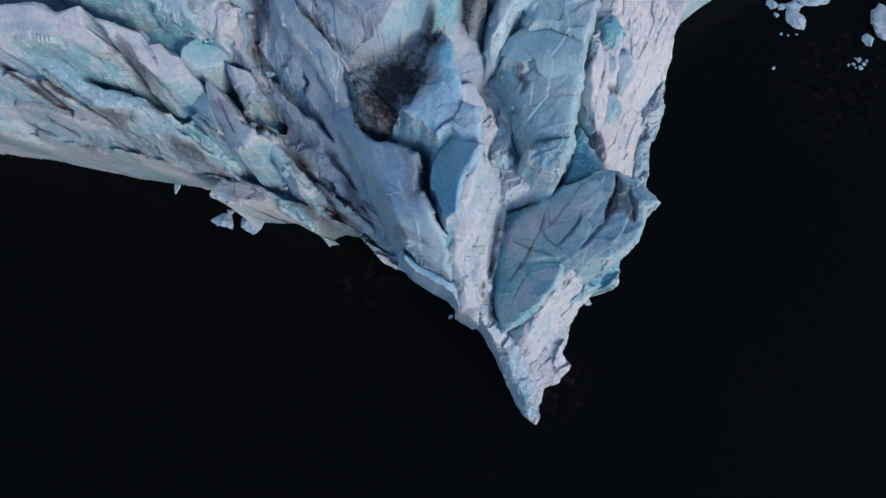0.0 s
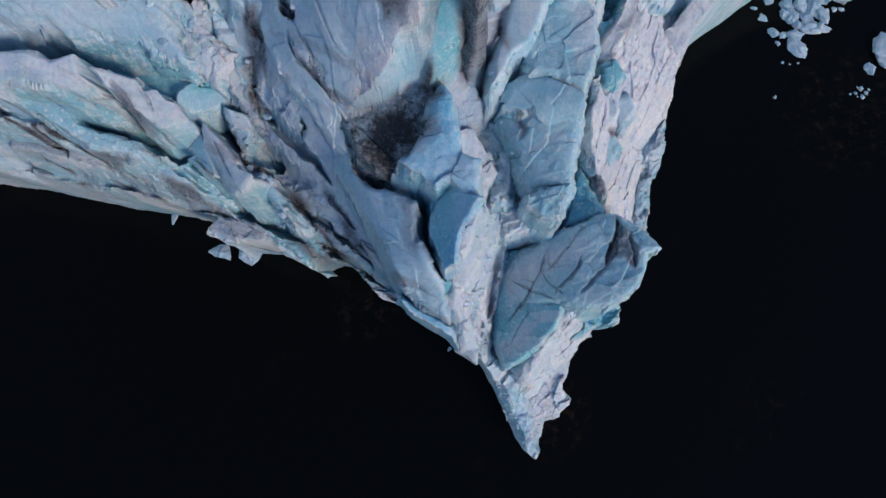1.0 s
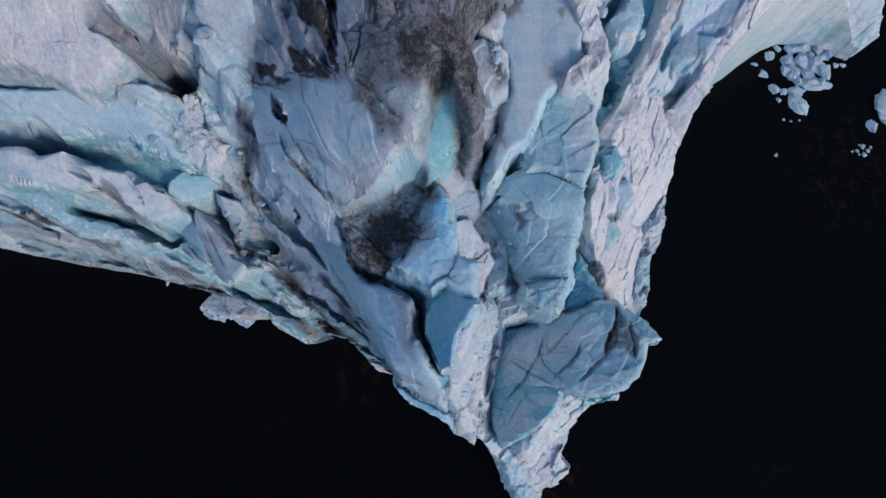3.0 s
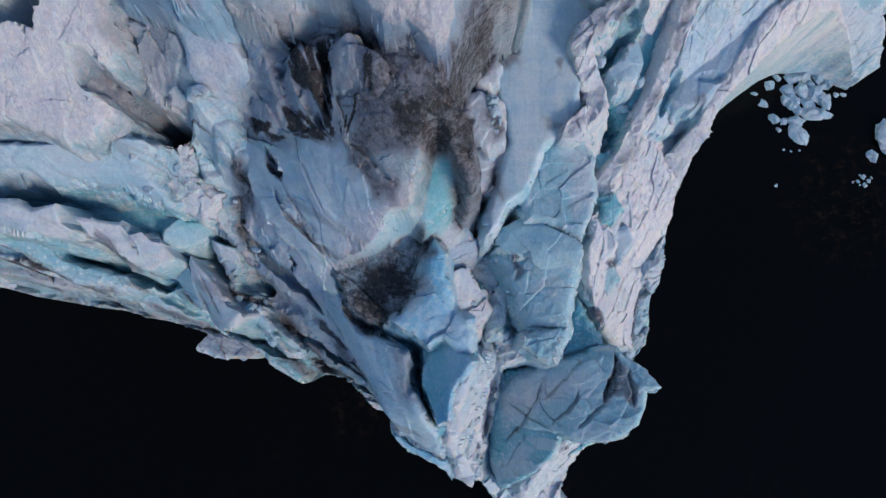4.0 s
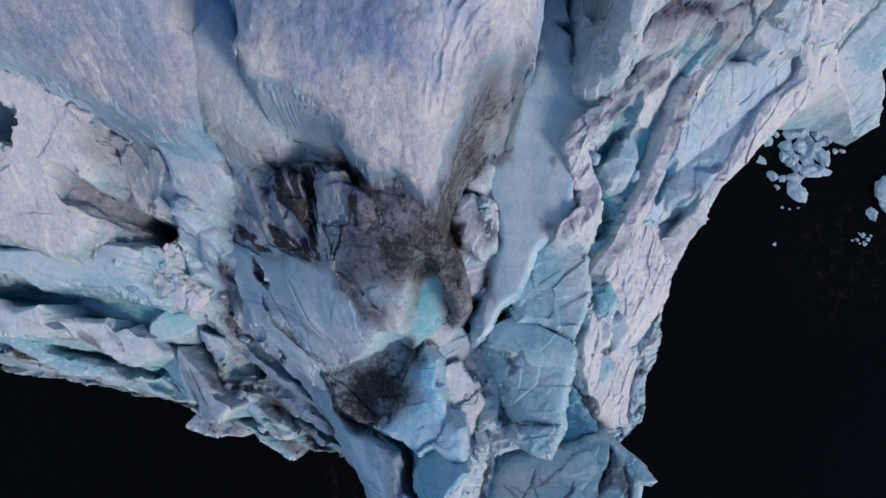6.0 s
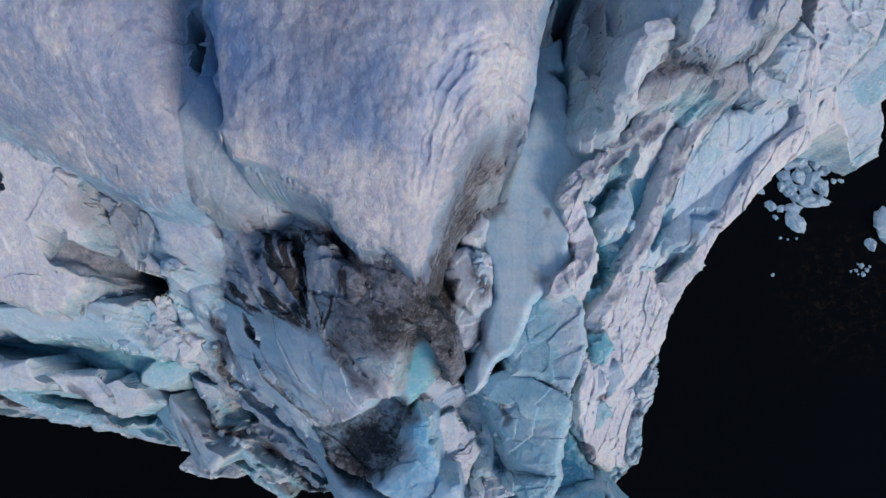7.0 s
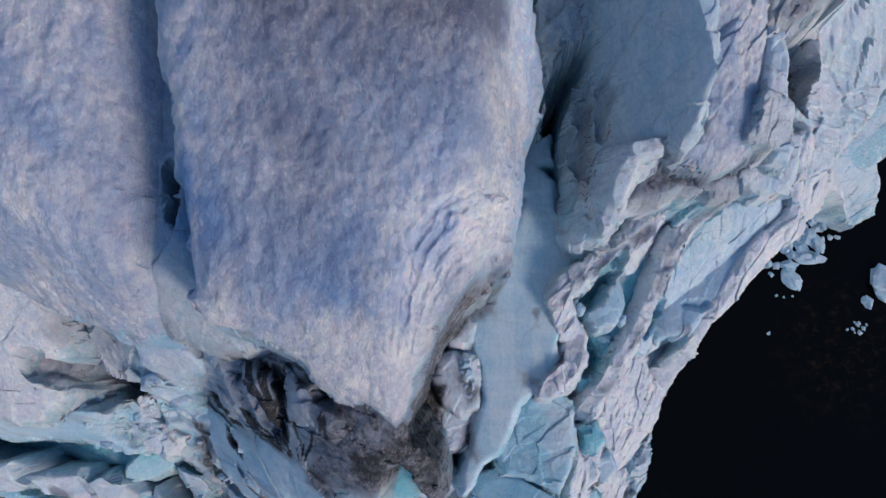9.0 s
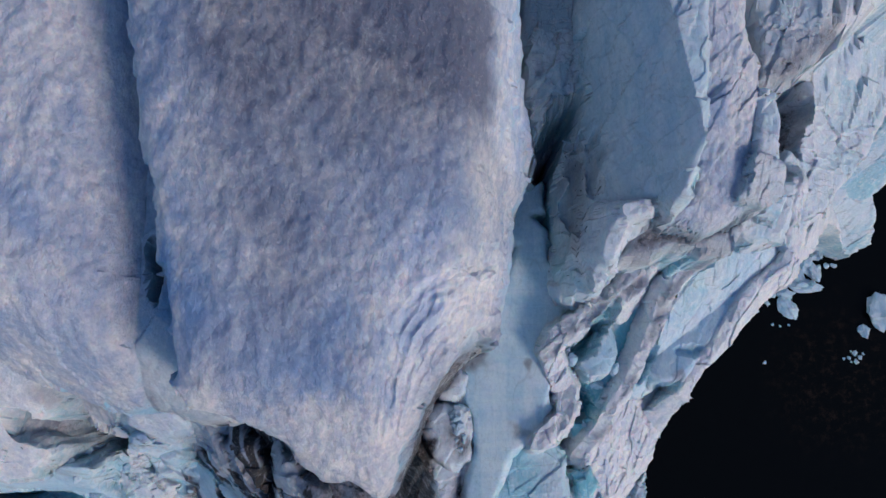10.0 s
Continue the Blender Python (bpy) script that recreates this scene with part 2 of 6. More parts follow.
GRAINS = [
    1.05 * shards(X + WX, Y + WY, 2.1, -29, 3.4, 21) + 0.26 * shards(X + 0.5 * WX, Y + 0.5 * WY, 0.85, -24, 3.2, 22) + 0.05 * shards(X, Y, 0.36, -20, 1.8, 27),
    0.75 * shards(X + WX, Y + WY, 1.6, 64, 2.2, 23) + 0.36 * shards(X + 0.5 * WX, Y + 0.5 * WY, 0.75, 62, 1.8, 24) + 0.14 * shards(X, Y, 0.36, 60, 1.5, 28),
    0.95 * shards(X + WX, Y + WY, 2.1, 40, 1.5, 25) + 0.32 * shards(X + 0.5 * WX, Y + 0.5 * WY, 0.9, 20, 1.5, 26) + 0.09 * shards(X, Y, 0.38, 0, 1.3, 29),
    0.34 * shards(X + 0.6 * WX, Y + 0.6 * WY, 0.8, 72, 3.4, 33) + 0.24 * shards(X + 0.3 * WX, Y, 0.42, 66, 2.6, 34) + 0.12 * shards(X, Y, 0.26, 74, 2.0, 35),
]
CRUMBLE = fractal(X / 0.9, Y / 0.9, 41, 3)
GRAIN = np.zeros(X.shape, int)


def window(xs, ys, reach):
    """The part of the plan within reach of an outline."""
    i0, i1 = np.searchsorted(YS, (min(ys) - reach, max(ys) + reach))
    j0, j1 = np.searchsorted(XS, (min(xs) - reach, max(xs) + reach))
    return slice(i0, i1), slice(j0, j1)


def inward(poly, x, y):
    """Distance to a closed outline, positive inside."""
    best = np.full(x.shape, 1e9)
    odd = np.zeros(x.shape, bool)
    for (ax, ay), (bx, by) in zip(poly, poly[1:] + poly[:1]):
        ex, ey = bx - ax, by - ay
        k = np.clip(((x - ax) * ex + (y - ay) * ey) / (ex * ex + ey * ey + 1e-9), 0, 1)
        best = np.minimum(best, (x - ax - k * ex) ** 2 + (y - ay - k * ey) ** 2)
        if ay != by:
            odd ^= ((ay > y) != (by > y)) & (x < (bx - ax) * (y - ay) / (by - ay) + ax)
    return np.where(odd, 1, -1) * np.sqrt(best)


def lay(name, kind, part, height, rough, grain, where=True):
    """Adds a form to the berg wherever it stands higher than the rest."""
    FORMS.append((name, kind))
    higher = (height > H[part]) & where
    H[part] = np.where(higher, height, H[part])
    OWNER[part] = np.where(higher, len(FORMS) - 1, OWNER[part])
    ROUGH[part] = np.where(higher, rough, ROUGH[part])
    GRAIN[part] = np.where(higher, grain, GRAIN[part])


def slab(name, kind, plane, edge, side=3.0, soft=0.4, shoulder=(0.0, 1.0), rough=0.3, grain=2, warp=1.0, top=99.0, wall="", blend=0.5, areas=()):
    """A block with a tilted top, level above top: plane is its height and rise along x and y at a place of the plan, or a list of
    such planes, that round into one another. areas: parts of its top with a name, look and roughness of their own."""
    part = window([p[0] for p in edge], [p[1] for p in edge], 2.0 + 50.0 / side)
    x, y = X[part], Y[part]
    soft *= 0.35
    d = inward(edge, x + warp * WX[part], y + warp * WY[part]) + 1.2 * soft
    drop = side * soft * np.logaddexp(0, -d / soft) + shoulder[0] * np.exp(-np.maximum(d, 0) / shoulder[1])
    faces = [z + gx * (x - cx) + gy * (y - cy) for z, gx, gy, cx, cy in (plane if isinstance(plane, list) else [plane])]
    low = np.minimum.reduce(faces)
    if len(faces) > 1:
        low = low - blend * np.log(sum(np.exp((low - f) / blend) for f in faces))
    height = np.minimum(low, top) - drop
    for own, look_of, coarse, outline in areas:
        lay(own, look_of, part, height, coarse, grain, inward(outline, x + warp * WX[part], y + warp * WY[part]) > 0.1 * CRUMBLE[part])
    if wall:
        face = d < 0.15 * CRUMBLE[part]
        lay("ice_wall", wall, part, height, 0.75, 2, face)
        lay(name, kind, part, height, rough, grain, ~face)
    else:
        lay(name, kind, part, height, rough, grain)


def ridge(name, kind, crest, left=2.5, right=2.5, flat=0.3, rough=0.3, grain=2, warp=1.0):
    """A crest line with its heights and a flank to either side."""
    part = window([p[0] for p in crest], [p[1] for p in crest], 2.0 + 40.0 / min(left, right))
    x, y = X[part] + warp * WX[part], Y[part] + warp * WY[part]
    best = np.full(x.shape, -99.0)
    for (ax, ay, az), (bx, by, bz) in zip(crest, crest[1:]):
        ex, ey = bx - ax, by - ay
        k = np.clip(((x - ax) * ex + (y - ay) * ey) / (ex * ex + ey * ey), 0, 1)
        px, py = x - ax - k * ex, y - ay - k * ey
        d = np.maximum(np.sqrt(px * px + py * py) - flat, 0)
        slope = np.where(ex * py - ey * px > 0, left, right)
        best = np.maximum(best, az + (bz - az) * k - slope * (np.sqrt(d * d + 0.04) - 0.2))
    lay(name, kind, part, best, rough, grain)


CUTS, TINT_AREAS = [], []


def crevasse(line, width=0.4, depth=3.0, clean=0.0, silt=0.0):
    CUTS.append((line, width, depth, clean, silt))


def tint_area(kind, edge, soft=0.5, amount=0.8):
    TINT_AREAS.append((kind, edge, soft, amount))


WEST_SHORE = [(-92.2, 24), (-58.9, 20.6), (-42.5, 18.9), (-37, 18.1), (-33.6, 17.3), (-29.2, 16.5), (-24.5, 15.7), (-21.5, 15), (-18.7, 14.3), (-18, 13.8), (-19.1, 12.8), (-17.9, 12.1), (-14.6, 12), (-13.5, 12.3), (-13, 11.2), (-10.5, 10), (-10, 11), (-7.4, 10.3), (-5.2, 7.7), (-3.4, 7), (-2.3, 5.9), (-0.8, 4.9), (0.4, 4.3), (1.3, 3.1), (2.8, 2.2), (2.7, 3), (3.9, 1.7)]
POINT = [(4.8, 0), (6.2, -2.8), (6.9, -4.6), (7.7, -5.9), (8.6, -6.8), (9.4, -5.9), (9.4, -3.6), (11.8, -2.3), (12.3, -1.5), (11.8, 0.4), (11.5, 2.4), (11.9, 3.8), (12.7, 5), (13.6, 5.3), (14.5, 5), (14.6, 6.4), (14.9, 8.3), (15.4, 9.8)]
EAST_SHORE = [(15.6, 11), (16.8, 12.6), (17.8, 13), (18.6, 14.7), (18, 17), (17.7, 18.3), (17.9, 19.5), (17.6, 22.4), (17.6, 23.6), (18.2, 25.8), (19.3, 28.7), (22.1, 31.6), (27.2, 35.8), (32.9, 39.8), (34.8, 40.6), (37.6, 40.6), (39.2, 40), (41.8, 39), (44.5, 40.7), (49.3, 45.6), (53.1, 49.2), (66.8, 68), (74.9, 133.6), (-130.6, 133.9)]
COAST = WEST_SHORE + POINT + EAST_SHORE

# low core of the berg, zone by zone
slab("ice_core", 'ice', (3, 0.1, 1.5, -32, 17), [(-55.2, 22), (-45.2, 18.7), (-41.9, 18.5), (-37, 18.3), (-34.6, 17.7), (-28.2, 17.2), (-24.6, 16.4), (-21.5, 14.5), (-16, 13.8), (-13.7, 12.3), (-10.9, 10.5), (-12.2, 15.3), (-15.3, 19.4), (-19.7, 21.3), (-27.8, 23.2), (-36.4, 25), (-48.7, 28.3)], top=17, side=9, rough=0.9, grain=0)
slab("ice_core", 'ice', (17.1, 0.25, 0.86, -19.5, 18.6), [(-45.7, 27.7), (-31, 26.9), (-22.1, 26.4), (-16.9, 25.2), (-11.7, 20.1), (-9, 14.9), (-5.9, 10.1), (-7.7, 10.5), (-11, 10.5), (-14.5, 12.3), (-19.7, 13.2), (-24.6, 15.5), (-30.5, 17.3), (-35.7, 17.6), (-52.1, 19)], side=9, rough=0.8, grain=0)
slab("ice_core", 'ice', (11, 0, 0.6, -3.4, 10.5), [(-11.3, 10.7), (-8.8, 9.1), (-4, 7.2), (0.9, 4.8), (3.4, 2.4), (4.3, 6.3), (3.6, 13.5), (-1, 16.4), (-8.3, 16.4), (-12, 16.4)], side=9, rough=0.9, grain=0)
slab("ice_core", 'ice', (11, -0.1, 0.4, 10.1, 11.2), [(3.3, 2.4), (5.8, 2.4), (10.7, 4.3), (14.6, 5.8), (17.2, 12.4), (17.1, 16.9), (16, 22.5), (3.5, 20), (3.2, 11.3)], side=9, rough=0.9, grain=1)
slab("ice_core", 'ice', (19, 0, 0.2, 16.2, 33), [(16.1, 13.2), (16.5, 16.6), (18.2, 23.5), (20.7, 29.8), (24, 34), (26.9, 39.3), (28.4, 60.2), (9.7, 60.3), (3.9, 40.2), (3.9, 23.5), (10, 13.2)], side=9, rough=0.8, grain=1)
slab("ice_core", 'ice', (25, 0.1, 0.2, -13.2, 43), [(-47.8, 27.3), (-30.3, 23.1), (-17.7, 22.3), (0.6, 22.3), (5.9, 27.5), (9.5, 45.4), (9.3, 76.1), (-44.5, 82)], side=9, rough=1.0, grain=0)

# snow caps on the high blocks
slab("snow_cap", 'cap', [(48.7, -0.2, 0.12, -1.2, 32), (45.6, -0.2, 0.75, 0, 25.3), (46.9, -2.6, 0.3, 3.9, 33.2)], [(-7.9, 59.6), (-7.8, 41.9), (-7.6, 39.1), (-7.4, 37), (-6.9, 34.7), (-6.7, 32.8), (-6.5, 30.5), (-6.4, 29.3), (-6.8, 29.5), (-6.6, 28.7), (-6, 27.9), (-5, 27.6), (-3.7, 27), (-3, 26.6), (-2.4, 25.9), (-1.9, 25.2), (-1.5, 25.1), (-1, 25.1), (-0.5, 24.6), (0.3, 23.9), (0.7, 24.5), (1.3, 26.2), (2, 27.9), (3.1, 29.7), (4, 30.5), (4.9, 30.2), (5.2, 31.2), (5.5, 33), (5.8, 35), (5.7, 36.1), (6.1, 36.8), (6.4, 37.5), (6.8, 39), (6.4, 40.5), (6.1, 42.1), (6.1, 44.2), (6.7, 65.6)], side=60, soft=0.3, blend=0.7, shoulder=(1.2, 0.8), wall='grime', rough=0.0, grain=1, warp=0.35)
slab("snow_cap", 'snow', [(49.4, 0.02, 0.03, -11, 34), (45, 0.4, 1.6, -9.8, 28.7), (48.1, -0.75, 0.1, -9.4, 31.3)], [(-34.7, 51.2), (-7.9, 51.1), (-7.8, 41.9), (-7.8, 37), (-7.9, 34.5), (-8, 32.5), (-8.2, 30.6), (-8.5, 29.2), (-9, 27.9), (-9.9, 27.7), (-10.9, 27.8), (-11.9, 28.2), (-13.3, 28.8), (-14.6, 29.5), (-16.3, 30.4), (-17.9, 31), (-26.4, 33.7), (-42.6, 37.9)], side=17.0, soft=0.4, blend=0.8, shoulder=(1.0, 0.8), rough=0.0, grain=1, warp=0.4)
slab("snow_shelf", 'rime', (36.2, 0, 0.95, -18.7, 26), [(-34.4, 32.4), (-17.9, 31.3), (-17, 30.5), (-16, 29.6), (-15.9, 28.6), (-15.9, 27.6), (-17, 26.8), (-17.4, 26), (-17.3, 25.1), (-17.7, 24.4), (-18.6, 23.7), (-19.8, 23.7), (-21, 24.3), (-22.7, 24.7), (-41.3, 25.8)], wall='grey', side=9.0, soft=0.3, rough=0.2, grain=2, warp=0.4)
slab("dirty_ice_wall", 'grey', (35.7, 0.75, 1.4, -14.5, 27.5), [(-17.2, 29.9), (-15.6, 29.3), (-13.9, 28.7), (-12.8, 27.9), (-12.2, 26.4), (-12.3, 25.6), (-14.1, 26), (-16.2, 26.6), (-17.7, 27.6), (-17.3, 28.1), (-17.5, 29)], side=10.2, soft=0.3, rough=0.45, grain=2)
slab("rubble", 'dusty', (31.6, 0.4, 1, -17.5, 26.3), [(-19.9, 27.2), (-18.3, 27.6), (-16.9, 26.6), (-16.4, 25.8), (-16.4, 25.2), (-17.6, 25.4), (-18.7, 25.6), (-19.7, 26.4)], side=10.2, soft=0.3, rough=0.5, grain=2)
slab("ice_face", 'pale', (30.2, -0.2, 1.3, -17.9, 24.5), [(-19.2, 25.7), (-18.1, 25.4), (-16.7, 25.1), (-17.7, 23.7), (-18.6, 22.4), (-20.5, 22), (-22.8, 22.4), (-22.2, 23.4), (-20.2, 23.9)], side=10.2, soft=0.3, rough=0.15, grain=0)
slab("snow_hollow", 'dome', (37.3, 0.2, 1.9, -10.8, 26.8), [(-12.7, 28.5), (-10.6, 28.5), (-9.3, 28.4), (-10.2, 27.8), (-9.3, 27), (-9.4, 26.3), (-10.6, 25.8), (-12.6, 25.2), (-12.1, 26.3), (-12.2, 27.6)], side=10.2, soft=0.4, rough=0.1, grain=2)
slab("crevasse_floor", 'grey', [(46.5, 0, 0.08, -7.9, 33), (42.6, 0.1, 1.5, -7.3, 27.5)], [(-8.9, 54.6), (-7.2, 54.6), (-7.3, 39.7), (-7.2, 34.4), (-6.8, 31.2), (-6.4, 29.1), (-5.4, 27.5), (-7.4, 27.1), (-8.9, 27.6), (-9.2, 29.1), (-8.8, 32.3), (-8.7, 34.4)], side=14, soft=0.4, blend=0.5, rough=0.12, grain=1, warp=0.5)
slab("snow_cap", 'snow', (42.4, -0.2, 0.35, 14.6, 42.3), [(13.5, 66.3), (13.4, 42.4), (13.6, 39.2), (14, 37), (12.6, 36.2), (13.6, 35.9), (14.6, 35.6), (15.7, 36), (17, 36.6), (17.1, 37.2), (17, 39.4), (16.8, 41.7), (16.6, 42.7), (16, 44), (16.2, 66.3)], top=46, wall='dusty', side=8.5, soft=0.35, shoulder=(0.6, 0.6), rough=0.22, grain=1, warp=0.5)
slab("dirty_ice_panel", 'grey', (40.6, -0.4, 0.5, 17, 37.4), [(15.5, 36.5), (16.5, 38.6), (17.7, 38.5), (18.3, 38.2), (18.3, 37), (16.9, 36.3)], side=15.3, soft=0.3, rough=0.3, grain=1)
slab("ice_step", 'white', (41.2, -0.2, 0.2, 17.1, 39.8), [(16.6, 41.5), (17.7, 41.5), (17.9, 40.1), (17.8, 38.4), (16.6, 38.2)], side=15.3, soft=0.3, rough=0.25, grain=2)
slab("ice_face", 'shade', (39, 2.3, 0.5, 11.3, 38), [(9.6, 42.5), (9.3, 45.6), (9.6, 69.8), (15.2, 69.8), (13.5, 39.6), (13.2, 36.8), (12.7, 36.1), (12.1, 37), (11.3, 36.4), (10.6, 35.2), (10.2, 34.5), (9.3, 35.3), (8.9, 36.9), (9.2, 39.6), (9.5, 41.2)], top=44, side=11.9, soft=0.4, rough=0.15, grain=1, warp=0.6)
slab("snow_cap", 'dusty', (41, -0.2, 0.2, 19.1, 51), [(17.5, 42.5), (17.1, 68.2), (20.9, 68.2), (21.5, 45.3), (20.7, 43.9), (19.7, 43.1), (18.5, 42.6)], top=44, side=15.3, soft=0.4, rough=0.4, grain=1)
slab("dirty_ice_wall", 'brown', (37.5, -4, 3, 3, 28.2), [(0.5, 24.4), (1, 24.9), (1.5, 26.5), (2.3, 28), (3.3, 29.1), (4.4, 30), (4.8, 31), (3.6, 30.8), (2.4, 29.8), (1.4, 28.2), (0.7, 26.3)], top=42, side=30, soft=0.3, rough=0.35, grain=1)

# dirty bowl and dome under the cap
slab("ice_dome", 'dome', [(40.7, 1.35, 0.69, -3.9, 22.8), (36.1, 1.1, 2.25, -4.4, 19.6), (43.2, 1.2, 0.25, -2.6, 24.4), (43.5, 0.1, 0.45, -1.5, 22.5), (42.2, -1, 1, 0.2, 22.2)], [(-11.2, 24.1), (-10.4, 21.6), (-9.3, 19.6), (-8.2, 18.1), (-7.1, 16.4), (-6.3, 15.9), (-5.6, 17.1), (-4.3, 17.8), (-3.4, 18.2), (-2.5, 18.8), (-2, 19.3), (-1.5, 19.5), (-1.1, 19.5), (-0.8, 20.2), (-0.5, 21.1), (-0.3, 22.2), (0.3, 22.5), (0.8, 22.2), (1.2, 21.2), (1.6, 20.6), (1.8, 20.2), (2, 20.4), (2.2, 20.8), (2.1, 21.7), (1.9, 22.5), (1.3, 23.2), (0.6, 23.6), (0.3, 25.2), (-1.3, 26.6), (-3, 27.6), (-6, 28.7), (-9, 29), (-11.2, 28.6), (-12, 27)], side=24, soft=0.2, blend=1.7, rough=0.07, grain=0, warp=0.3, areas=[
    ("dirty_ice_dome", 'grime', 0.3, [(-6.5, 27.7), (0.4, 26.2), (3.2, 23.4), (2.5, 19.8), (1.3, 19.6), (-0.5, 19.2), (-1.6, 19.4), (-1.9, 19.2), (-2.8, 19.7), (-3.2, 20.6), (-4.1, 22.2), (-5, 22.8), (-4, 24.6)]),
    ("debris_bowl", 'shade', 0.5, [(-10.1, 27.5), (-7.9, 28.3), (-3.9, 26.8), (-2.2, 25.7), (-2.1, 24.8), (-2.8, 24.2), (-4.5, 23.7), (-4.8, 22.8), (-6.2, 23.2), (-9.4, 23.4), (-11.2, 24.8), (-11.9, 26.4)])])
ridge("ice_blade", 'bluish', [(-8.1, 27.3, 38.6), (-7.7, 26.7, 38), (-7.5, 25.4, 37.4)], left=5, right=2, flat=0.25, rough=0.2, grain=2)
ridge("ice_blade", 'bluish', [(-5.7, 26.1, 40.6), (-5.4, 25.3, 40.3), (-5.3, 24.7, 39.8)], left=6, right=2, flat=0.2, rough=0.2, grain=2)
ridge("ice_blade", 'bluish', [(-3.4, 25.5, 43), (-2.9, 25, 43), (-2.5, 24.6, 43.2)], left=5, right=2.5, flat=0.2, rough=0.2, grain=2)
slab("ice_tongue", 'teal', [(35.6, 0, 1.2, 0.1, 20.6), (37, 2.2, 1, -0.3, 20), (37, -1.8, 1, 0.7, 20)], [(0.2, 24.2), (-0.6, 22.9), (-1, 21.7), (-1.2, 20.3), (-1, 19.3), (-0.5, 18.8), (0.4, 19.7), (1.2, 20.7), (1.2, 22.3), (0.9, 23.7)], side=16, soft=0.25, blend=0.3, rough=0.05, grain=2, warp=0.15)

# the middle ridge
slab("ice_ramp", 'pale', [(28, 0.65, 0.35, -2.5, 13.3), (25.6, 0.5, 2.2, -0.7, 7.6), (27.6, 1.9, 0.5, -4.6, 13.5)], [(-7.2, 16.7), (-8.3, 17.3), (-7.4, 15.3), (-5.7, 12.9), (-4.6, 11.2), (-3.9, 10.1), (-3.3, 8.7), (-2.4, 7.4), (-1.4, 6.2), (0.4, 5.3), (0.5, 6.2), (0.1, 7.4), (-0.6, 8.6), (-1.1, 9.8), (-1.4, 11.4), (-1.6, 12.4), (-2.3, 12.9), (-3.7, 13.5), (-4.9, 13.9), (-5.7, 15.1), (-6, 16.4)], side=22, soft=0.35, blend=0.5, rough=0.1, grain=0, warp=0.4)
slab("ice_block", 'teal', (26.6, 0.3, 0.55, -0.6, 11.5), [(-3.6, 14.4), (-1.5, 14.4), (0.6, 12), (1.2, 8), (0.2, 7), (-0.8, 8.2), (-1.6, 10.5), (-2.4, 12.8)], side=14, soft=0.3, rough=0.08, grain=2, warp=0.4)
slab("debris_cone", 'black', [(29.4, 0.15, 0.3, -3.3, 16.6), (31.6, 0.2, -1.2, -1, 18.6)], [(-5.9, 16.8), (-5.5, 15), (-4.3, 14.3), (-2.7, 13.9), (-1.6, 14.5), (-0.8, 16.4), (-0.3, 18.2), (0.2, 18.8), (-0.9, 20), (-1.8, 21.1), (-4.1, 18.9), (-5.5, 17.7)], side=10.2, soft=0.4, rough=0.4, grain=2)
slab("ice_block", 'blue', (31.1, 0.1, 0.25, 0, 14.2), [(-2, 14.6), (-1.1, 16.3), (-0.6, 17.7), (0.1, 18.5), (0.7, 17.9), (0.8, 16.2), (1, 14.8), (2.1, 14.4), (2.3, 13.1), (2.2, 12.3), (1.5, 12.1), (0.5, 12.9), (-0.3, 12.5), (-1.1, 13.1), (-2.2, 13.6), (-3.2, 14)], side=20, soft=0.25, shoulder=(0.4, 0.4), rough=0.14, grain=2, warp=0.6)
slab("ice_block", 'blue', (28.4, 1.43, 0.21, 0, 11.5), [(0.5, 13.2), (1.5, 12.3), (2.2, 11.9), (1.7, 11.2), (1.1, 10.2), (0.9, 8.4), (0.2, 8.1), (-0.4, 9.2), (-0.8, 10.2), (-0.9, 11.3), (-0.3, 12.7)], side=20, soft=0.2, rough=0.12, grain=2, warp=0.5)
slab("ice_block", 'white', (24.4, -0.5, 0.3, 2.8, 15.3), [(0.7, 17.6), (2.2, 17.7), (3.1, 16.2), (3.8, 15.2), (3.2, 14.1), (2.7, 12.9), (2.8, 11.2), (2, 11.1), (0.7, 14.7)], side=15.5, soft=0.2, rough=0.3, grain=2)
slab("ice_fin", 'blue', (21.5, 0.3, 0.9, -1, 6.6), [(-3.1, 7.3), (-1.4, 6.1), (0.5, 5.1), (1.1, 3.5), (-0.3, 4.1), (-2.2, 5.6), (-3.1, 6.7)], side=18.1, soft=0.3, rough=0.13, grain=2)
ridge("ice_ridge", 'white', [(1.7, 11.6, 30), (1.3, 9.7, 28.3), (1, 7.5, 24.7), (1.6, 5.5, 20.5), (2.3, 3.2, 16.5)], left=5, right=4.2, flat=0.3, rough=0.16, grain=1)
ridge("ice_ridge", 'white', [(2.6, 11.7, 23), (3, 9.7, 20), (2.9, 7.5, 17.5), (3.2, 5.1, 14), (3.7, 2.9, 11)], left=4.2, right=4.2, flat=0.3, rough=0.4, grain=1)

# the beak and the point
slab("beak_block", 'sea', [(22.7, 0.45, 0.15, 11.3, 11.4), (21.2, 1.5, 0.1, 9.1, 9)], [(8.8, 12), (10.6, 12.5), (11.8, 12.6), (12.3, 12.5), (13, 11.6), (13.9, 11), (14.7, 10.2), (14.5, 9.9), (13.9, 9.7), (13.8, 8.7), (13.4, 7.6), (12.5, 6.8), (11.4, 6.3), (10.2, 6.3), (9.3, 6.5), (8.4, 6.7), (7.5, 6.8), (6.2, 6.7), (5.3, 8), (4.9, 9.4), (5.7, 10.5), (7.2, 11.2)], side=16, soft=0.3, shoulder=(0.3, 0.35), blend=0.4, rough=0.22, grain=2, warp=0.12)
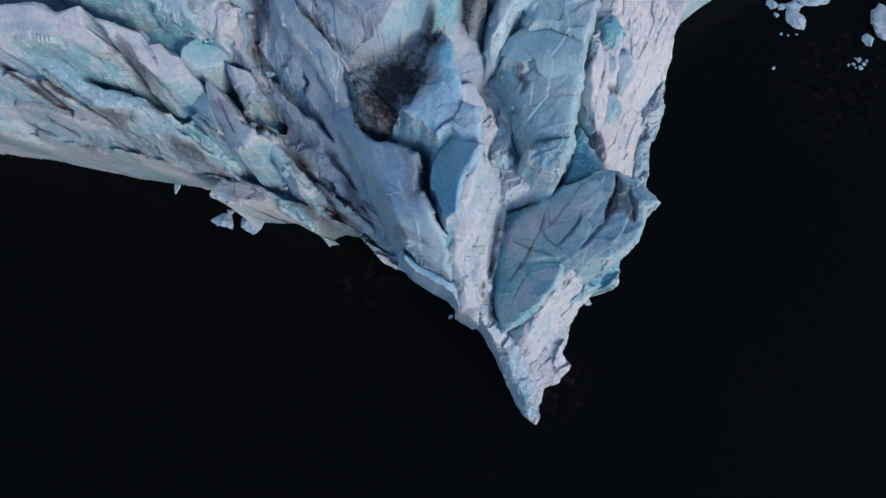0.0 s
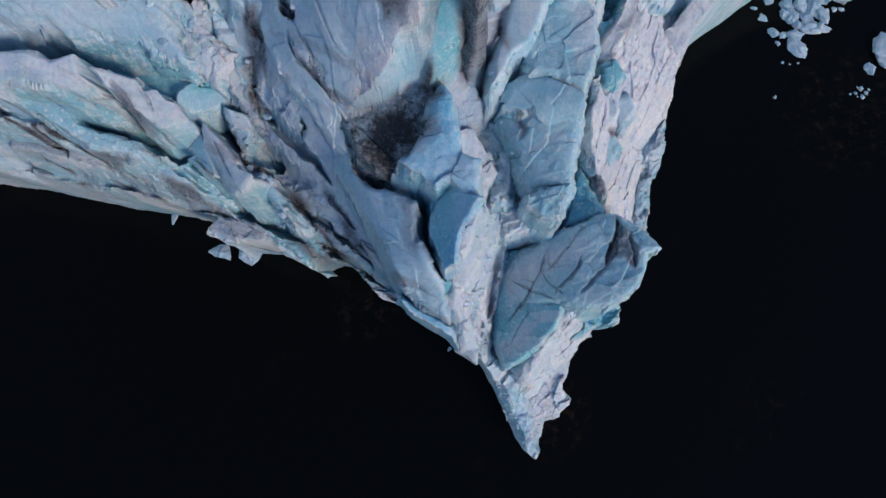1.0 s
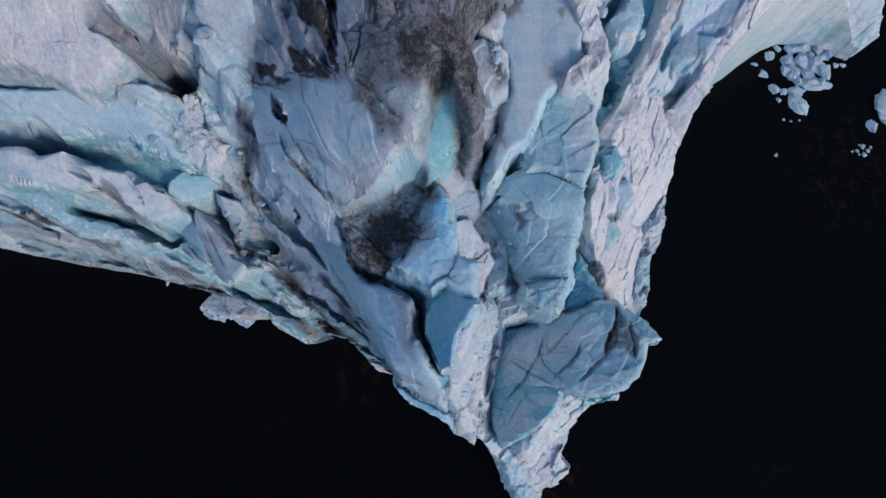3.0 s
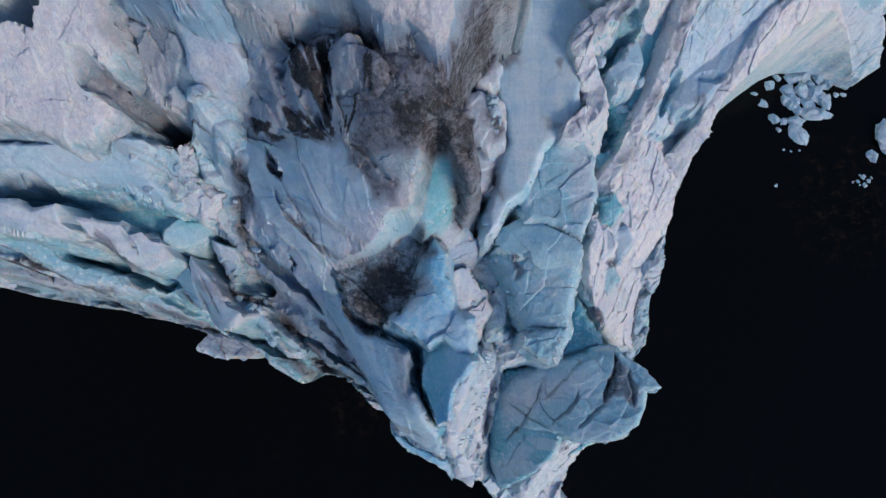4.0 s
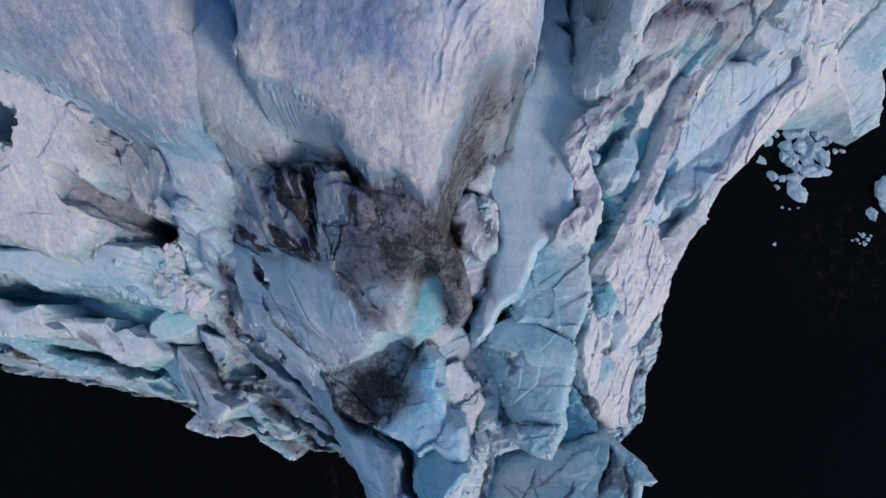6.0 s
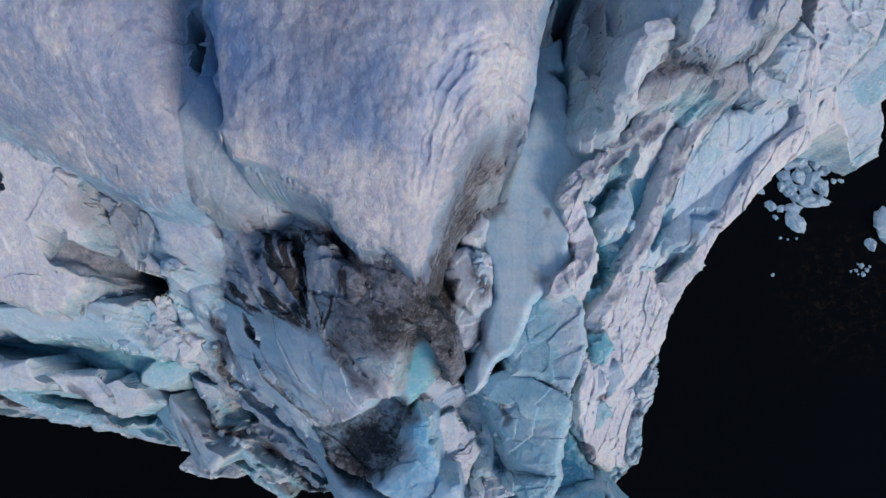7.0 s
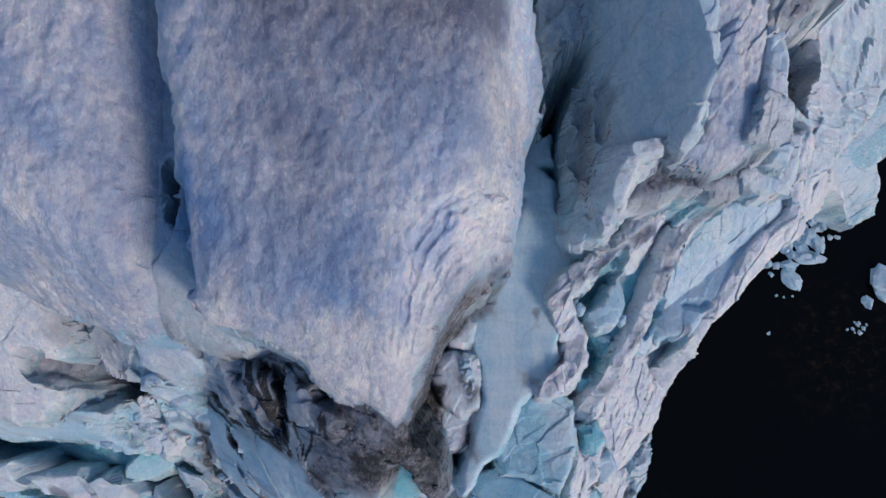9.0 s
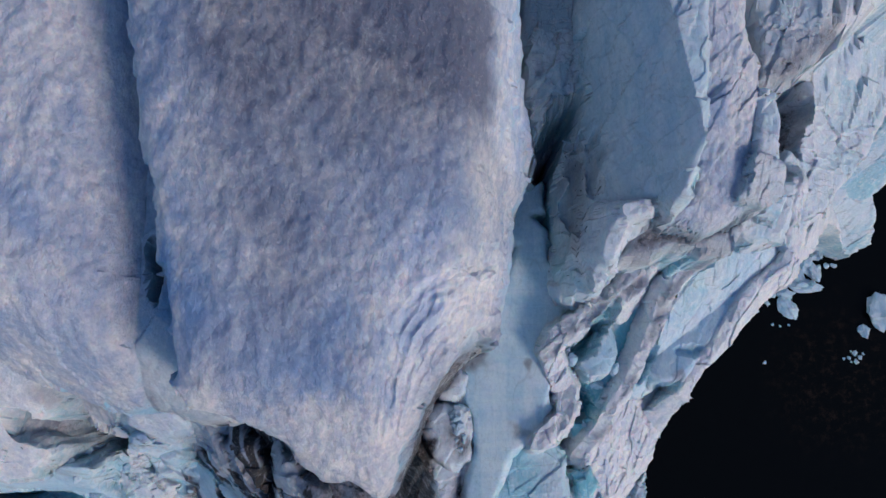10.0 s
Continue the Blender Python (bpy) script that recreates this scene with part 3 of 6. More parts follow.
slab("ice_block", 'teal', (15.7, 1.3, 0.2, 6.2, 6.8), [(4, 9.1), (4.7, 10.8), (7.1, 11), (7.4, 9.1), (8, 7.5), (8.8, 6.6), (8.7, 5.7), (7.6, 3.9), (6.6, 2.9), (5.1, 1.8), (4.4, 4.2), (4, 7.1)], side=16.5, soft=0.35, rough=0.26, grain=2, warp=0.6)
slab("ice_shelf", 'teal', (12.3, 0.1, 0.3, 13, 5.8), [(9.6, 6.4), (11.5, 7.4), (14.6, 7.6), (14.4, 5.3), (13.6, 5.5), (12.6, 5.2), (11.6, 4.6), (10.4, 4.2)], side=20.7, soft=0.3, rough=0.4, grain=2)
ridge("ice_ridge", 'white', [(9.3, 6.4, 18), (8.7, 5.3, 16), (7.8, 3.8, 14.5), (6.8, 1.9, 12)], left=2.8, right=3.64, flat=0.2, rough=0.49, grain=1)
slab("ice_point", 'white', (5, -0.1, 0.75, 8.3, -0.6), [(3.8, 2.4), (5.8, 2.1), (8.9, 1.9), (10.6, 2.4), (11.1, -0.2), (11.9, -1.5), (10.6, -2.9), (9.2, -3.4), (8, -3.9), (6.4, -3.3), (5.5, -0.7)], side=18.1, soft=0.4, rough=0.6, grain=2)
ridge("ice_point", 'pale', [(3.9, 2.2, 11), (5.6, 0.5, 9), (7.2, -2.1, 5.5), (8, -4.5, 3.5), (8.5, -6.4, 2)], left=3.08, right=3.36, flat=0.5, rough=0.42, grain=1)

# blocks in the saddle and along the pool
slab("ice_block", 'sea', (27.3, 0.6, 0.5, 6.6, 17.8), [(4.2, 20.1), (5.4, 20.5), (6.8, 20.4), (8.8, 19.4), (8.8, 16.9), (8.6, 14.7), (8.6, 13.7), (6.7, 13.5), (5.6, 13.8), (4.7, 16), (3.8, 18.1)], side=15.5, soft=0.35, shoulder=(0.8, 0.7), rough=0.2, grain=2)
slab("ice_block", 'sea', [(28.5, 0.45, 0.45, 6.8, 18.6), (28.6, 0.2, 1.6, 6.8, 18.2)], [(3.9, 18.7), (4.4, 19.9), (5.4, 20.2), (6.5, 20.1), (7.8, 19.4), (8.8, 18.7), (8.8, 17.9), (7.7, 17.4), (6.6, 17.5), (5.6, 18.2), (4.8, 18.1)], side=15, soft=0.2, blend=0.3, rough=0.1, grain=2, warp=0.6)
slab("ice_block", 'sea', (25.2, 0.2, 0.5, 7, 12.8), [(5.5, 13.4), (8.5, 14.2), (8.4, 13.2), (7.8, 11.6), (6.5, 12), (5.4, 12.9)], side=18.1, soft=0.3, rough=0.42, grain=2)
slab("ice_block", 'white', (20.5, 0, 0, 5.4, 12.7), [(3.8, 13.4), (4.8, 14.3), (6.2, 13.6), (7.9, 12.4), (6, 11.6), (4, 11.2)], side=15.5, soft=0.3, rough=0.5, grain=2)
slab("ice_block", 'blue', (21, 0.2, 0.2, 10, 14), [(9.4, 15.3), (10, 16.5), (10.8, 14.9), (11.4, 12.9), (9.7, 12.4), (8.9, 12.2)], side=15.5, soft=0.3, rough=0.28, grain=2)
slab("ice_step", 'sea', (29.6, 0, 0.1, 7.5, 22.4), [(6, 23), (6.7, 25), (7.9, 25.5), (8.9, 25), (9.6, 23.7), (9.5, 21.3), (8.8, 19), (7.3, 20), (5.5, 20.3), (5.3, 21.7)], side=15.5, soft=0.3, rough=0.16, grain=2)
slab("frozen_pool", 'pool', (30.9, 0, 0.05, 6.4, 29.7), [(6.6, 42), (8.4, 41), (8.6, 38), (7.8, 37.7), (8.6, 37), (8.7, 35.3), (9.8, 33.9), (10.5, 33.7), (9.8, 32.2), (8.9, 30.7), (8.8, 29.4), (8.9, 28.2), (8.3, 26.3), (7.8, 25.2), (6.5, 24.2), (6, 22.8), (5.5, 21.6), (4.4, 20.9), (3.9, 19.7), (3.1, 19.1), (3, 20.6), (3.5, 21.9), (3.9, 23.4), (4.3, 24.7), (4.2, 26.3), (3.5, 27.6), (2.9, 27.9), (2.4, 28.6), (3.6, 29.9), (4.9, 31.9), (5.9, 33.9), (6.8, 36), (6, 34), (6.4, 38)], side=20.4, soft=0.3, rough=0.0, grain=2, warp=0.35)
slab("ice_slope", 'grey', (37.3, 0, 0.2, 8.4, 44.5), [(6.8, 53.1), (10.2, 53.1), (10.1, 44.3), (9.8, 43), (8.6, 41.4), (7.6, 39.5), (7.3, 39.3), (6.9, 42.1)], side=17.0, soft=0.3, rough=0.5, grain=1)
slab("snow_drift", 'sea', [(24.6, 0.1, 0.35, 2.7, 19.4), (23, 0.3, 0.2, 3.8, 15.5)], [(0.9, 21.3), (2.6, 22.5), (4.4, 22), (4.5, 19.5), (4.8, 16.3), (4.6, 13.6), (3.4, 13.2), (3.2, 15.2), (1, 18)], side=12.9, soft=0.4, rough=0.35, grain=2)
slab("snow_drift", 'white', (30.6, -0.3, 0.1, 2.9, 24.7), [(1.2, 28.1), (3, 30.2), (4.6, 30.8), (4.5, 28.3), (4.6, 23.5), (4, 21.9), (1.9, 21.6), (0.9, 24.8)], side=8.5, soft=0.3, rough=0.3, grain=2)
slab("ice_block", 'white', [(32.1, -0.1, 0.1, 3.3, 25.2), (32.4, -1.6, 0, 4, 25.2)], [(1.5, 26.9), (2.8, 27.4), (3.7, 26.9), (4.2, 25.3), (4, 24), (3, 23.7), (2, 24.3), (1.4, 25.7)], side=12, soft=0.3, blend=0.3, shoulder=(0.4, 0.3), rough=0.12, grain=2, warp=0.6)
slab("ice_block", 'white', (32.2, 0, 0.2, 3.4, 28), [(2.4, 28.8), (3.5, 29.2), (3.9, 28.5), (3.7, 27.6), (2.5, 27.6)], side=14, soft=0.2, rough=0.15, grain=2, warp=0.5)

# outer ridges on the sunny side
ridge("ice_ridge", 'rime', [(15.4, 38.2, 34), (13.2, 33.8, 33), (11.6, 32.2, 32.3), (9, 31.1, 32.3), (8.6, 30.2, 32), (9.2, 28.9, 31), (9.8, 27.8, 30.2), (9, 26.3, 31), (7.7, 25.2, 31)], left=5, right=12, flat=0.5, rough=0.3, grain=1)
ridge("ice_ridge", 'rime', [(18.5, 39.9, 33), (16.1, 35, 32.5), (15.3, 33.6, 31.8), (14.9, 32.2, 30.6), (14.4, 30.4, 29.3), (13.9, 28.5, 28), (13, 26.7, 27), (12.2, 24.9, 25.5), (11.1, 23.3, 24.5)], left=12, right=5, flat=0.38, rough=0.28, grain=1)
slab("ice_pocket", 'teal', (27.3, 0, 0.6, 13, 29.5), [(14.3, 36), (15.6, 36.5), (16.2, 35.6), (14.8, 31.3), (14.2, 29.5), (12.9, 27.2), (11.2, 24.3), (10.2, 26), (11.3, 28.2), (10.6, 30.6), (10.3, 31.7), (12.8, 33.6)], side=10.3, soft=0.4, rough=0.04, grain=1)
slab("ice_block", 'pale', [(30.2, 0.2, 0.3, 11.9, 29.5), (30, -0.9, -0.2, 12.4, 29)], [(10.7, 31.4), (11.5, 31.9), (12.4, 31.8), (12.8, 30.8), (12.9, 29.8), (12.2, 28.7), (11.4, 28.5), (10.7, 29.3), (10.2, 30.1)], side=12, soft=0.3, blend=0.3, rough=0.12, grain=2, warp=0.5)
slab("ice_block", 'white', (29.6, 0.3, 0.4, 10.4, 28.8), [(9.9, 30.1), (10.3, 30.2), (10.5, 29.6), (10.2, 29.4), (9.9, 29.7)], side=12, soft=0.3, rough=0.1, grain=2, warp=0.4)
slab("ice_slope", 'slope', [(27.9, -0.6, 0.95, 14.4, 30.4), (28.6, -0.2, 0.2, 20, 33)], [(17.3, 35.7), (19.7, 36.2), (22.7, 36.7), (23.9, 35.7), (22, 33.1), (20.7, 31.3), (19.9, 29.6), (18.4, 28.5), (15.3, 27.3), (14.3, 27.2), (15, 29.2), (15.6, 31.6), (16.1, 33.7)], side=9, soft=0.4, rough=0.24, grain=1, warp=0.6)
slab("ice_shelf", 'slope', (26.9, 0.19, -0.05, 19.7, 32.5), [(18, 36.3), (19.8, 40.3), (24.3, 39.8), (23.9, 35.8), (22.3, 34.5), (20.4, 32.1), (19.4, 30.1), (17.8, 28.4), (16, 28), (15.2, 28.4), (16.2, 31.3), (17.3, 34)], side=20.7, soft=0.4, rough=0.06, grain=1)
ridge("ice_ridge", 'rime', [(24.1, 40.2, 29), (23.5, 35.4, 28), (21.9, 34.1, 27.6), (20.2, 31.9, 27.2), (19.3, 30.1, 27), (18.1, 28.5, 26)], left=1.6, right=7, flat=0.25, rough=0.3, grain=1)
slab("rough_flank", 'rime', [(24.9, -0.75, 0.2, 11.6, 24.4), (12.2, -2, 1.7, 17.6, 18.9)], [(11, 22.9), (13, 25.7), (15.6, 29.1), (19.5, 31), (20.6, 28.6), (19.4, 25.4), (18.8, 22), (18.6, 19), (18.2, 15.5), (17.2, 13), (14.8, 12.2), (12.9, 13.2), (11.4, 16.4), (10.5, 19.7)], side=25.8, soft=0.4, rough=0.42, grain=3)
slab("rough_flank", 'rime', (20.4, -1.5, 0.5, 12.6, 16.7), [(10.1, 21.5), (11.8, 20), (15.2, 18.5), (15.8, 16.5), (15.2, 12.6), (13.1, 12.9), (11.5, 14.4), (9.8, 17.5)], side=25.8, soft=0.4, rough=0.42, grain=3)
slab("rough_flank", 'rime', (8, -0.8, 0.9, 18, 15.5), [(14.5, 11.6), (16, 17.5), (18, 20.5), (18.6, 19), (18.9, 15.5), (18, 13.4), (16.4, 12)], side=22, soft=0.3, rough=0.5, grain=3)
slab("ice_block", 'teal', (25, 0.1, 0.3, 11.3, 21.6), [(10.5, 22.3), (11.7, 22.6), (12.3, 21.7), (11.8, 20.6), (10.7, 20.8)], side=11.9, soft=0.25, rough=0.15, grain=2)
slab("ice_block", 'white', (24, 0.1, 0.3, 11.1, 19.5), [(10.4, 20.3), (11.5, 20.5), (12.1, 19.6), (11.4, 18.5), (10.4, 18.9)], side=11.9, soft=0.25, rough=0.2, grain=2)
slab("ice_block", 'pale', (23.6, 0.1, 0.3, 12.6, 19.8), [(11.8, 20.2), (12.9, 20.8), (13.5, 19.8), (12.8, 18.9), (12.2, 19.3)], side=11.9, soft=0.25, rough=0.2, grain=2)
slab("ice_block", 'teal', (22.2, 0.1, 0.3, 11.9, 17.4), [(11.3, 17.9), (12.2, 18.4), (12.8, 17.5), (12.1, 16.5), (11.3, 16.9)], side=11.9, soft=0.25, rough=0.2, grain=2)
slab("dirty_ledge", 'tan', (37.4, 0, 0.3, 14.3, 35.5), [(11.6, 34.6), (12, 35.6), (12.8, 36.3), (13.5, 36.7), (14.2, 36), (15.3, 35.7), (17, 36.3), (17.4, 35.9), (16.8, 35), (15.1, 35.1), (14, 35), (12.9, 34.3)], wall='white', side=15.3, soft=0.3, rough=0.25, grain=2)
ridge("ice_ridge", 'white', [(9.9, 33.8, 33), (10.2, 33.7, 36.3), (10.5, 34.6, 38.2), (11.1, 36.2, 40), (11.9, 36.4, 40)], left=5, right=5, flat=0.25, rough=0.22, grain=1)
ridge("ice_ridge", 'tan', [(18, 38.3, 38), (17.3, 37.2, 37.5), (17.2, 36.1, 36.6), (16.5, 35.2, 36), (14.2, 35.5, 35.6), (13.1, 34.3, 34.4), (12.1, 33.4, 33.7), (10.9, 32.7, 33)], left=14, right=9, flat=0.25, rough=0.2, grain=1)
slab("ice_pocket", 'teal', (34, 0, 0.4, 16.2, 35.4), [(15, 35.6), (16.1, 36.1), (17.6, 36.2), (17.3, 35.4), (16.2, 35), (15.3, 34.5)], side=15.3, soft=0.2, rough=0.06, grain=2, warp=0.4)
slab("ice_block", 'white', (31.5, 0.1, 0.4, 21.1, 37.8), [(19.2, 36.9), (20, 38.8), (21.2, 39.8), (22.9, 39.3), (22.6, 37.9), (22, 36.5), (20.4, 36.3)], side=13.6, soft=0.3, rough=0.22, grain=2)
slab("ice_block", 'pale', (33.2, 0, 0.2, 20.8, 38.1), [(20.2, 38.6), (21.1, 39.2), (21.8, 38.4), (21.3, 37.4), (20.5, 37.7)], side=13.6, soft=0.3, rough=0.3, grain=2)
slab("far_flank", 'white', (25.5, -0.6, 0.1, 28, 42.5), [(23.8, 41.5), (25.5, 44.9), (28.5, 52.3), (34.3, 77.9), (53.8, 89.9), (43.4, 59.9), (35.6, 48.5), (31.9, 43.4), (31, 42.2), (28, 39.4), (25.8, 37.5), (23.7, 36.4), (23, 37.4), (24.3, 39.8)], side=10.2, soft=0.4, rough=0.42, grain=2)
slab("ice_foot", 'pale', (7, -0.1, 1.5, 37.5, 41.5), [(32.7, 42.1), (35.1, 43.6), (36.8, 46.1), (37.4, 47.1), (42.2, 54.4), (52.2, 64.1), (51, 54.4), (40.3, 43.7), (43.7, 39.6), (42.2, 38.6), (39.7, 38.5), (37, 39.5), (34.3, 39.7), (33.2, 39.3), (32.7, 38.2), (31.4, 39.9)], top=19, side=10.2, soft=0.4, rough=0.3, grain=2)
slab("snow_cap", 'white', (33, 0, 0, 30.6, 52.8), [(24, 48.7), (25.5, 50.7), (28.4, 53.5), (33.8, 60.8), (43.9, 60.7), (39.6, 53.5), (30.2, 52.1), (26.6, 48.6), (25.3, 48)], side=15.5, soft=0.4, rough=0.5, grain=1)

# fins of the left flank
slab("ice_face", 'pale', (28, 0.2, 1, -18.7, 23.5), [(-23, 26.7), (-16, 26.2), (-16.2, 23.3), (-14.2, 21.7), (-16.3, 21.1), (-19.8, 22.3), (-21.8, 23.3), (-23.2, 24.2)], side=18.1, soft=0.35, rough=0.14, grain=0)
slab("rubble", 'white', (28.2, 0, 0.6, -15.3, 23.4), [(-17.2, 24.9), (-15.2, 25.8), (-14.3, 25.2), (-14.7, 23.4), (-13.3, 22.2), (-14.6, 20.8), (-16.5, 21.8), (-17.6, 23.1)], side=12.9, soft=0.3, rough=0.8, grain=2)
slab("ice_face", 'pale', (29.5, 0, 1.9, -22, 22.3), [(-24.1, 24), (-18.4, 24), (-16.2, 24), (-17, 22.4), (-16.2, 21.6), (-18, 22), (-20.3, 22.5), (-22.8, 22.4), (-23.7, 23.1), (-25.3, 22.9), (-34.5, 23.4), (-33.2, 24.2)], top=33.5, side=6.8, soft=0.3, rough=0.1, grain=0)
slab("ice_fin", 'pale', (24.9, -0.12, 0.69, -26.7, 18.9), [(-35.7, 20.9), (-28.9, 20.9), (-26.9, 20.6), (-25.3, 19.8), (-24.2, 18.7), (-20.8, 17.7), (-19.4, 16.8), (-22.8, 16.7), (-25.9, 17.8), (-28.1, 18.9), (-36.4, 19.1)], side=15.5, soft=0.3, rough=0.33, grain=0)
slab("ice_fin", 'teal', (20, 0.1, 0.6, -19, 16.4), [(-21.7, 17.8), (-19.3, 17.9), (-18.1, 16.4), (-16.6, 15.1), (-18.5, 15.3), (-20.4, 16.5)], side=15.5, soft=0.25, rough=0.32, grain=0)
ridge("ice_fin", 'dusty', [(-43, 19.8, 17), (-33.7, 19.9, 18), (-29.7, 19.2, 19), (-26.2, 17.9, 19), (-22.6, 16.9, 19.5), (-20.3, 16.4, 17.5), (-18.2, 15.4, 16)], left=2.8, right=3.64, flat=0.3, rough=0.39, grain=0)
ridge("ice_fin", 'pale', [(-52, 19.6, 5), (-41.4, 19.8, 5), (-36.6, 19.1, 5), (-32.5, 18.1, 4.5), (-26.7, 17, 7), (-21, 15.3, 10), (-17, 13.1, 12)], left=2.52, right=4.2, flat=0.4, rough=0.39, grain=0)
ridge("ice_fin", 'dusty', [(-31.3, 17.2, 10.5), (-28, 16.5, 11.5), (-24.7, 15.9, 12.5), (-21.1, 14.8, 13.5), (-18.1, 13.3, 14.2), (-14.9, 12.8, 14.5)], left=2.8, right=4.9, flat=0.6, rough=0.39, grain=0)
slab("ice_shelf", 'teal', (14, 0, 0.4, -11.9, 12.1), [(-15.5, 13.7), (-12, 13.2), (-9.3, 13.2), (-10.1, 11), (-10.8, 10), (-12.5, 11), (-13.8, 12.1)], side=20.7, soft=0.25, rough=0.4, grain=0)
slab("ice_shelf", 'pale', (13.8, 0, 0.3, -16.3, 12.6), [(-19.4, 13), (-17.8, 13.5), (-14.3, 12.8), (-13.4, 12.3), (-15.2, 11.8), (-18.4, 12.1)], side=20.7, soft=0.25, rough=0.5, grain=0)
slab("ice_fin", 'pale', (21.5, 0.1, 0.7, -12.7, 16.1), [(-15, 19.9), (-13.3, 19.3), (-12.9, 18.2), (-12.6, 16.1), (-11.6, 14.3), (-10.1, 12.4), (-10.9, 12.4), (-13, 14.7), (-13.8, 16.1), (-14.2, 17.9)], side=14.5, soft=0.3, rough=0.39, grain=0)
ridge("ice_fin", 'dusty', [(-14.1, 21.9, 26.5), (-13.3, 21, 25), (-12.9, 19.7, 23.5), (-11.3, 18.5, 22), (-9.4, 16.3, 18.5), (-7.1, 13.3, 16), (-4.7, 10.2, 13)], left=3.5, right=3.5, flat=0.3, rough=0.33, grain=0)
ridge("ice_fin", 'dusty', [(-12.7, 15.1, 17), (-10.7, 13.6, 14.5), (-8.5, 12.2, 12), (-6, 10.1, 9), (-4.1, 8.6, 7)], left=3.08, right=3.5, flat=0.3, rough=0.45, grain=0)
ridge("ice_fin", 'dusty', [(-12.3, 12.6, 12), (-10.4, 11.4, 9), (-8.4, 10.1, 5)], left=2.8, right=3.5, flat=0.3, rough=0.39, grain=0)
ridge("ice_fin", 'pale', [(-12, 25.6, 36), (-11.7, 25, 33.5), (-11.1, 23.9, 31.5), (-11.2, 23.2, 28.5), (-11.4, 22, 25.5)], left=3.92, right=3.36, flat=0.4, rough=0.26, grain=0)
ridge("ice_fin", 'sea', [(-13.9, 24.9, 30), (-13.6, 23.7, 28), (-13, 22.2, 26.5), (-12.6, 21, 25)], left=4.2, right=3.5, flat=0.5, rough=0.32, grain=0)
slab("ice_fin", 'pale', (20.8, 0, 0.5, -21.9, 17.3), [(-25.5, 19.6), (-23.6, 18.7), (-21.2, 18.2), (-19.8, 16.6), (-17.9, 15.3), (-19.1, 15.4), (-21.1, 16.4), (-23.8, 17.3), (-25.7, 18.4)], side=10.2, soft=0.25, rough=0.26, grain=0)
ridge("ice_fin", 'dusty', [(-31.5, 18.3, 20), (-28.9, 18.1, 19.5), (-26.2, 17.4, 19), (-23, 17.2, 19.5)], left=2, right=4, flat=0.2, rough=0.26, grain=0)
ridge("ice_fin", 'pale', [(-42, 19.8, 12), (-37.2, 19.9, 12), (-33.7, 19.3, 11.5), (-30.5, 18.5, 11), (-26.4, 17.3, 11.5)], left=2.2, right=4, flat=0.3, rough=0.26, grain=0)
slab("ice_fin", 'pale', (15, 0, 0.4, -8.9, 12.4), [(-10.8, 13.9), (-9, 13.3), (-6.9, 11.4), (-8.2, 11.4), (-10, 12.4)], side=10.2, soft=0.2, rough=0.26, grain=0)
slab("ice_fin", 'pale', (9.5, 0, 0.5, -8.5, 10.5), [(-10.7, 12.4), (-7.9, 10.6), (-6, 9.2), (-8, 9.4), (-10.1, 11.1)], side=10.2, soft=0.2, rough=0.33, grain=0)
slab("ice_fin", 'teal', (14.2, 0, 0.4, -11.9, 11.8), [(-13.6, 13.4), (-11.4, 12.3), (-10.1, 10.6), (-11.5, 10.8), (-13.2, 12.1)], side=10.2, soft=0.2, rough=0.27, grain=0)
slab("ice_fin", 'white', [(29.2, 0.1, 0.6, -23.7, 20), (29.6, -0.3, 2.4, -23, 19.8)], [(-36, 21.6), (-36, 19.6), (-25.6, 19.7), (-24.3, 19.4), (-23.1, 18.9), (-22, 18.7), (-21.4, 19.1), (-21.8, 19.8), (-22.2, 20.2), (-22.3, 21.1), (-23.9, 20.8), (-25.2, 21.2)], side=16, soft=0.15, blend=0.2, rough=0.1, grain=0, warp=0.6)
slab("ice_fin", 'white', [(28.8, -1.05, 0.15, -20.2, 19), (28.9, -0.4, 1.5, -19.6, 18.9)], [(-21.1, 20.2), (-20.4, 20.3), (-19.2, 20.2), (-18.9, 19.7), (-18.2, 20), (-17.5, 19.3), (-16.8, 18.4), (-18, 17.8), (-19.1, 17.6), (-19.9, 18), (-20.4, 18.9), (-20.8, 19.7)], side=16, soft=0.12, blend=0.15, rough=0.1, grain=0, warp=0.6)
slab("ice_fin", 'sea', [(25.1, -0.9, 0.3, -17, 20), (25.4, -0.2, 1.6, -16.6, 19.8)], [(-17.8, 19.4), (-17.4, 20.3), (-16.6, 21.3), (-15.7, 21.2), (-14.7, 20.6), (-15.5, 19.8), (-16.6, 19.2)], side=14, soft=0.12, blend=0.15, rough=0.12, grain=0, warp=0.5)
slab("ice_shard", 'white', [(24, 0.25, 0.2, -15, 17), (24.3, 1.4, 0.9, -15.2, 17)], [(-16.2, 18.7), (-15.5, 17.9), (-14.2, 16.6), (-13.6, 15.5), (-12.6, 15), (-13.3, 14.3), (-14.6, 14.1), (-15.6, 15.3), (-16.5, 16.5)], side=16, soft=0.12, blend=0.2, rough=0.12, grain=0, warp=0.5)
slab("ice_shard", 'sea', (22.6, 0.6, 0.2, -17, 17.4), [(-18.4, 17.2), (-16.6, 18.3), (-16.1, 16.7), (-15.5, 15.4), (-17.1, 16)], side=16, soft=0.12, rough=0.1, grain=0, warp=0.5)
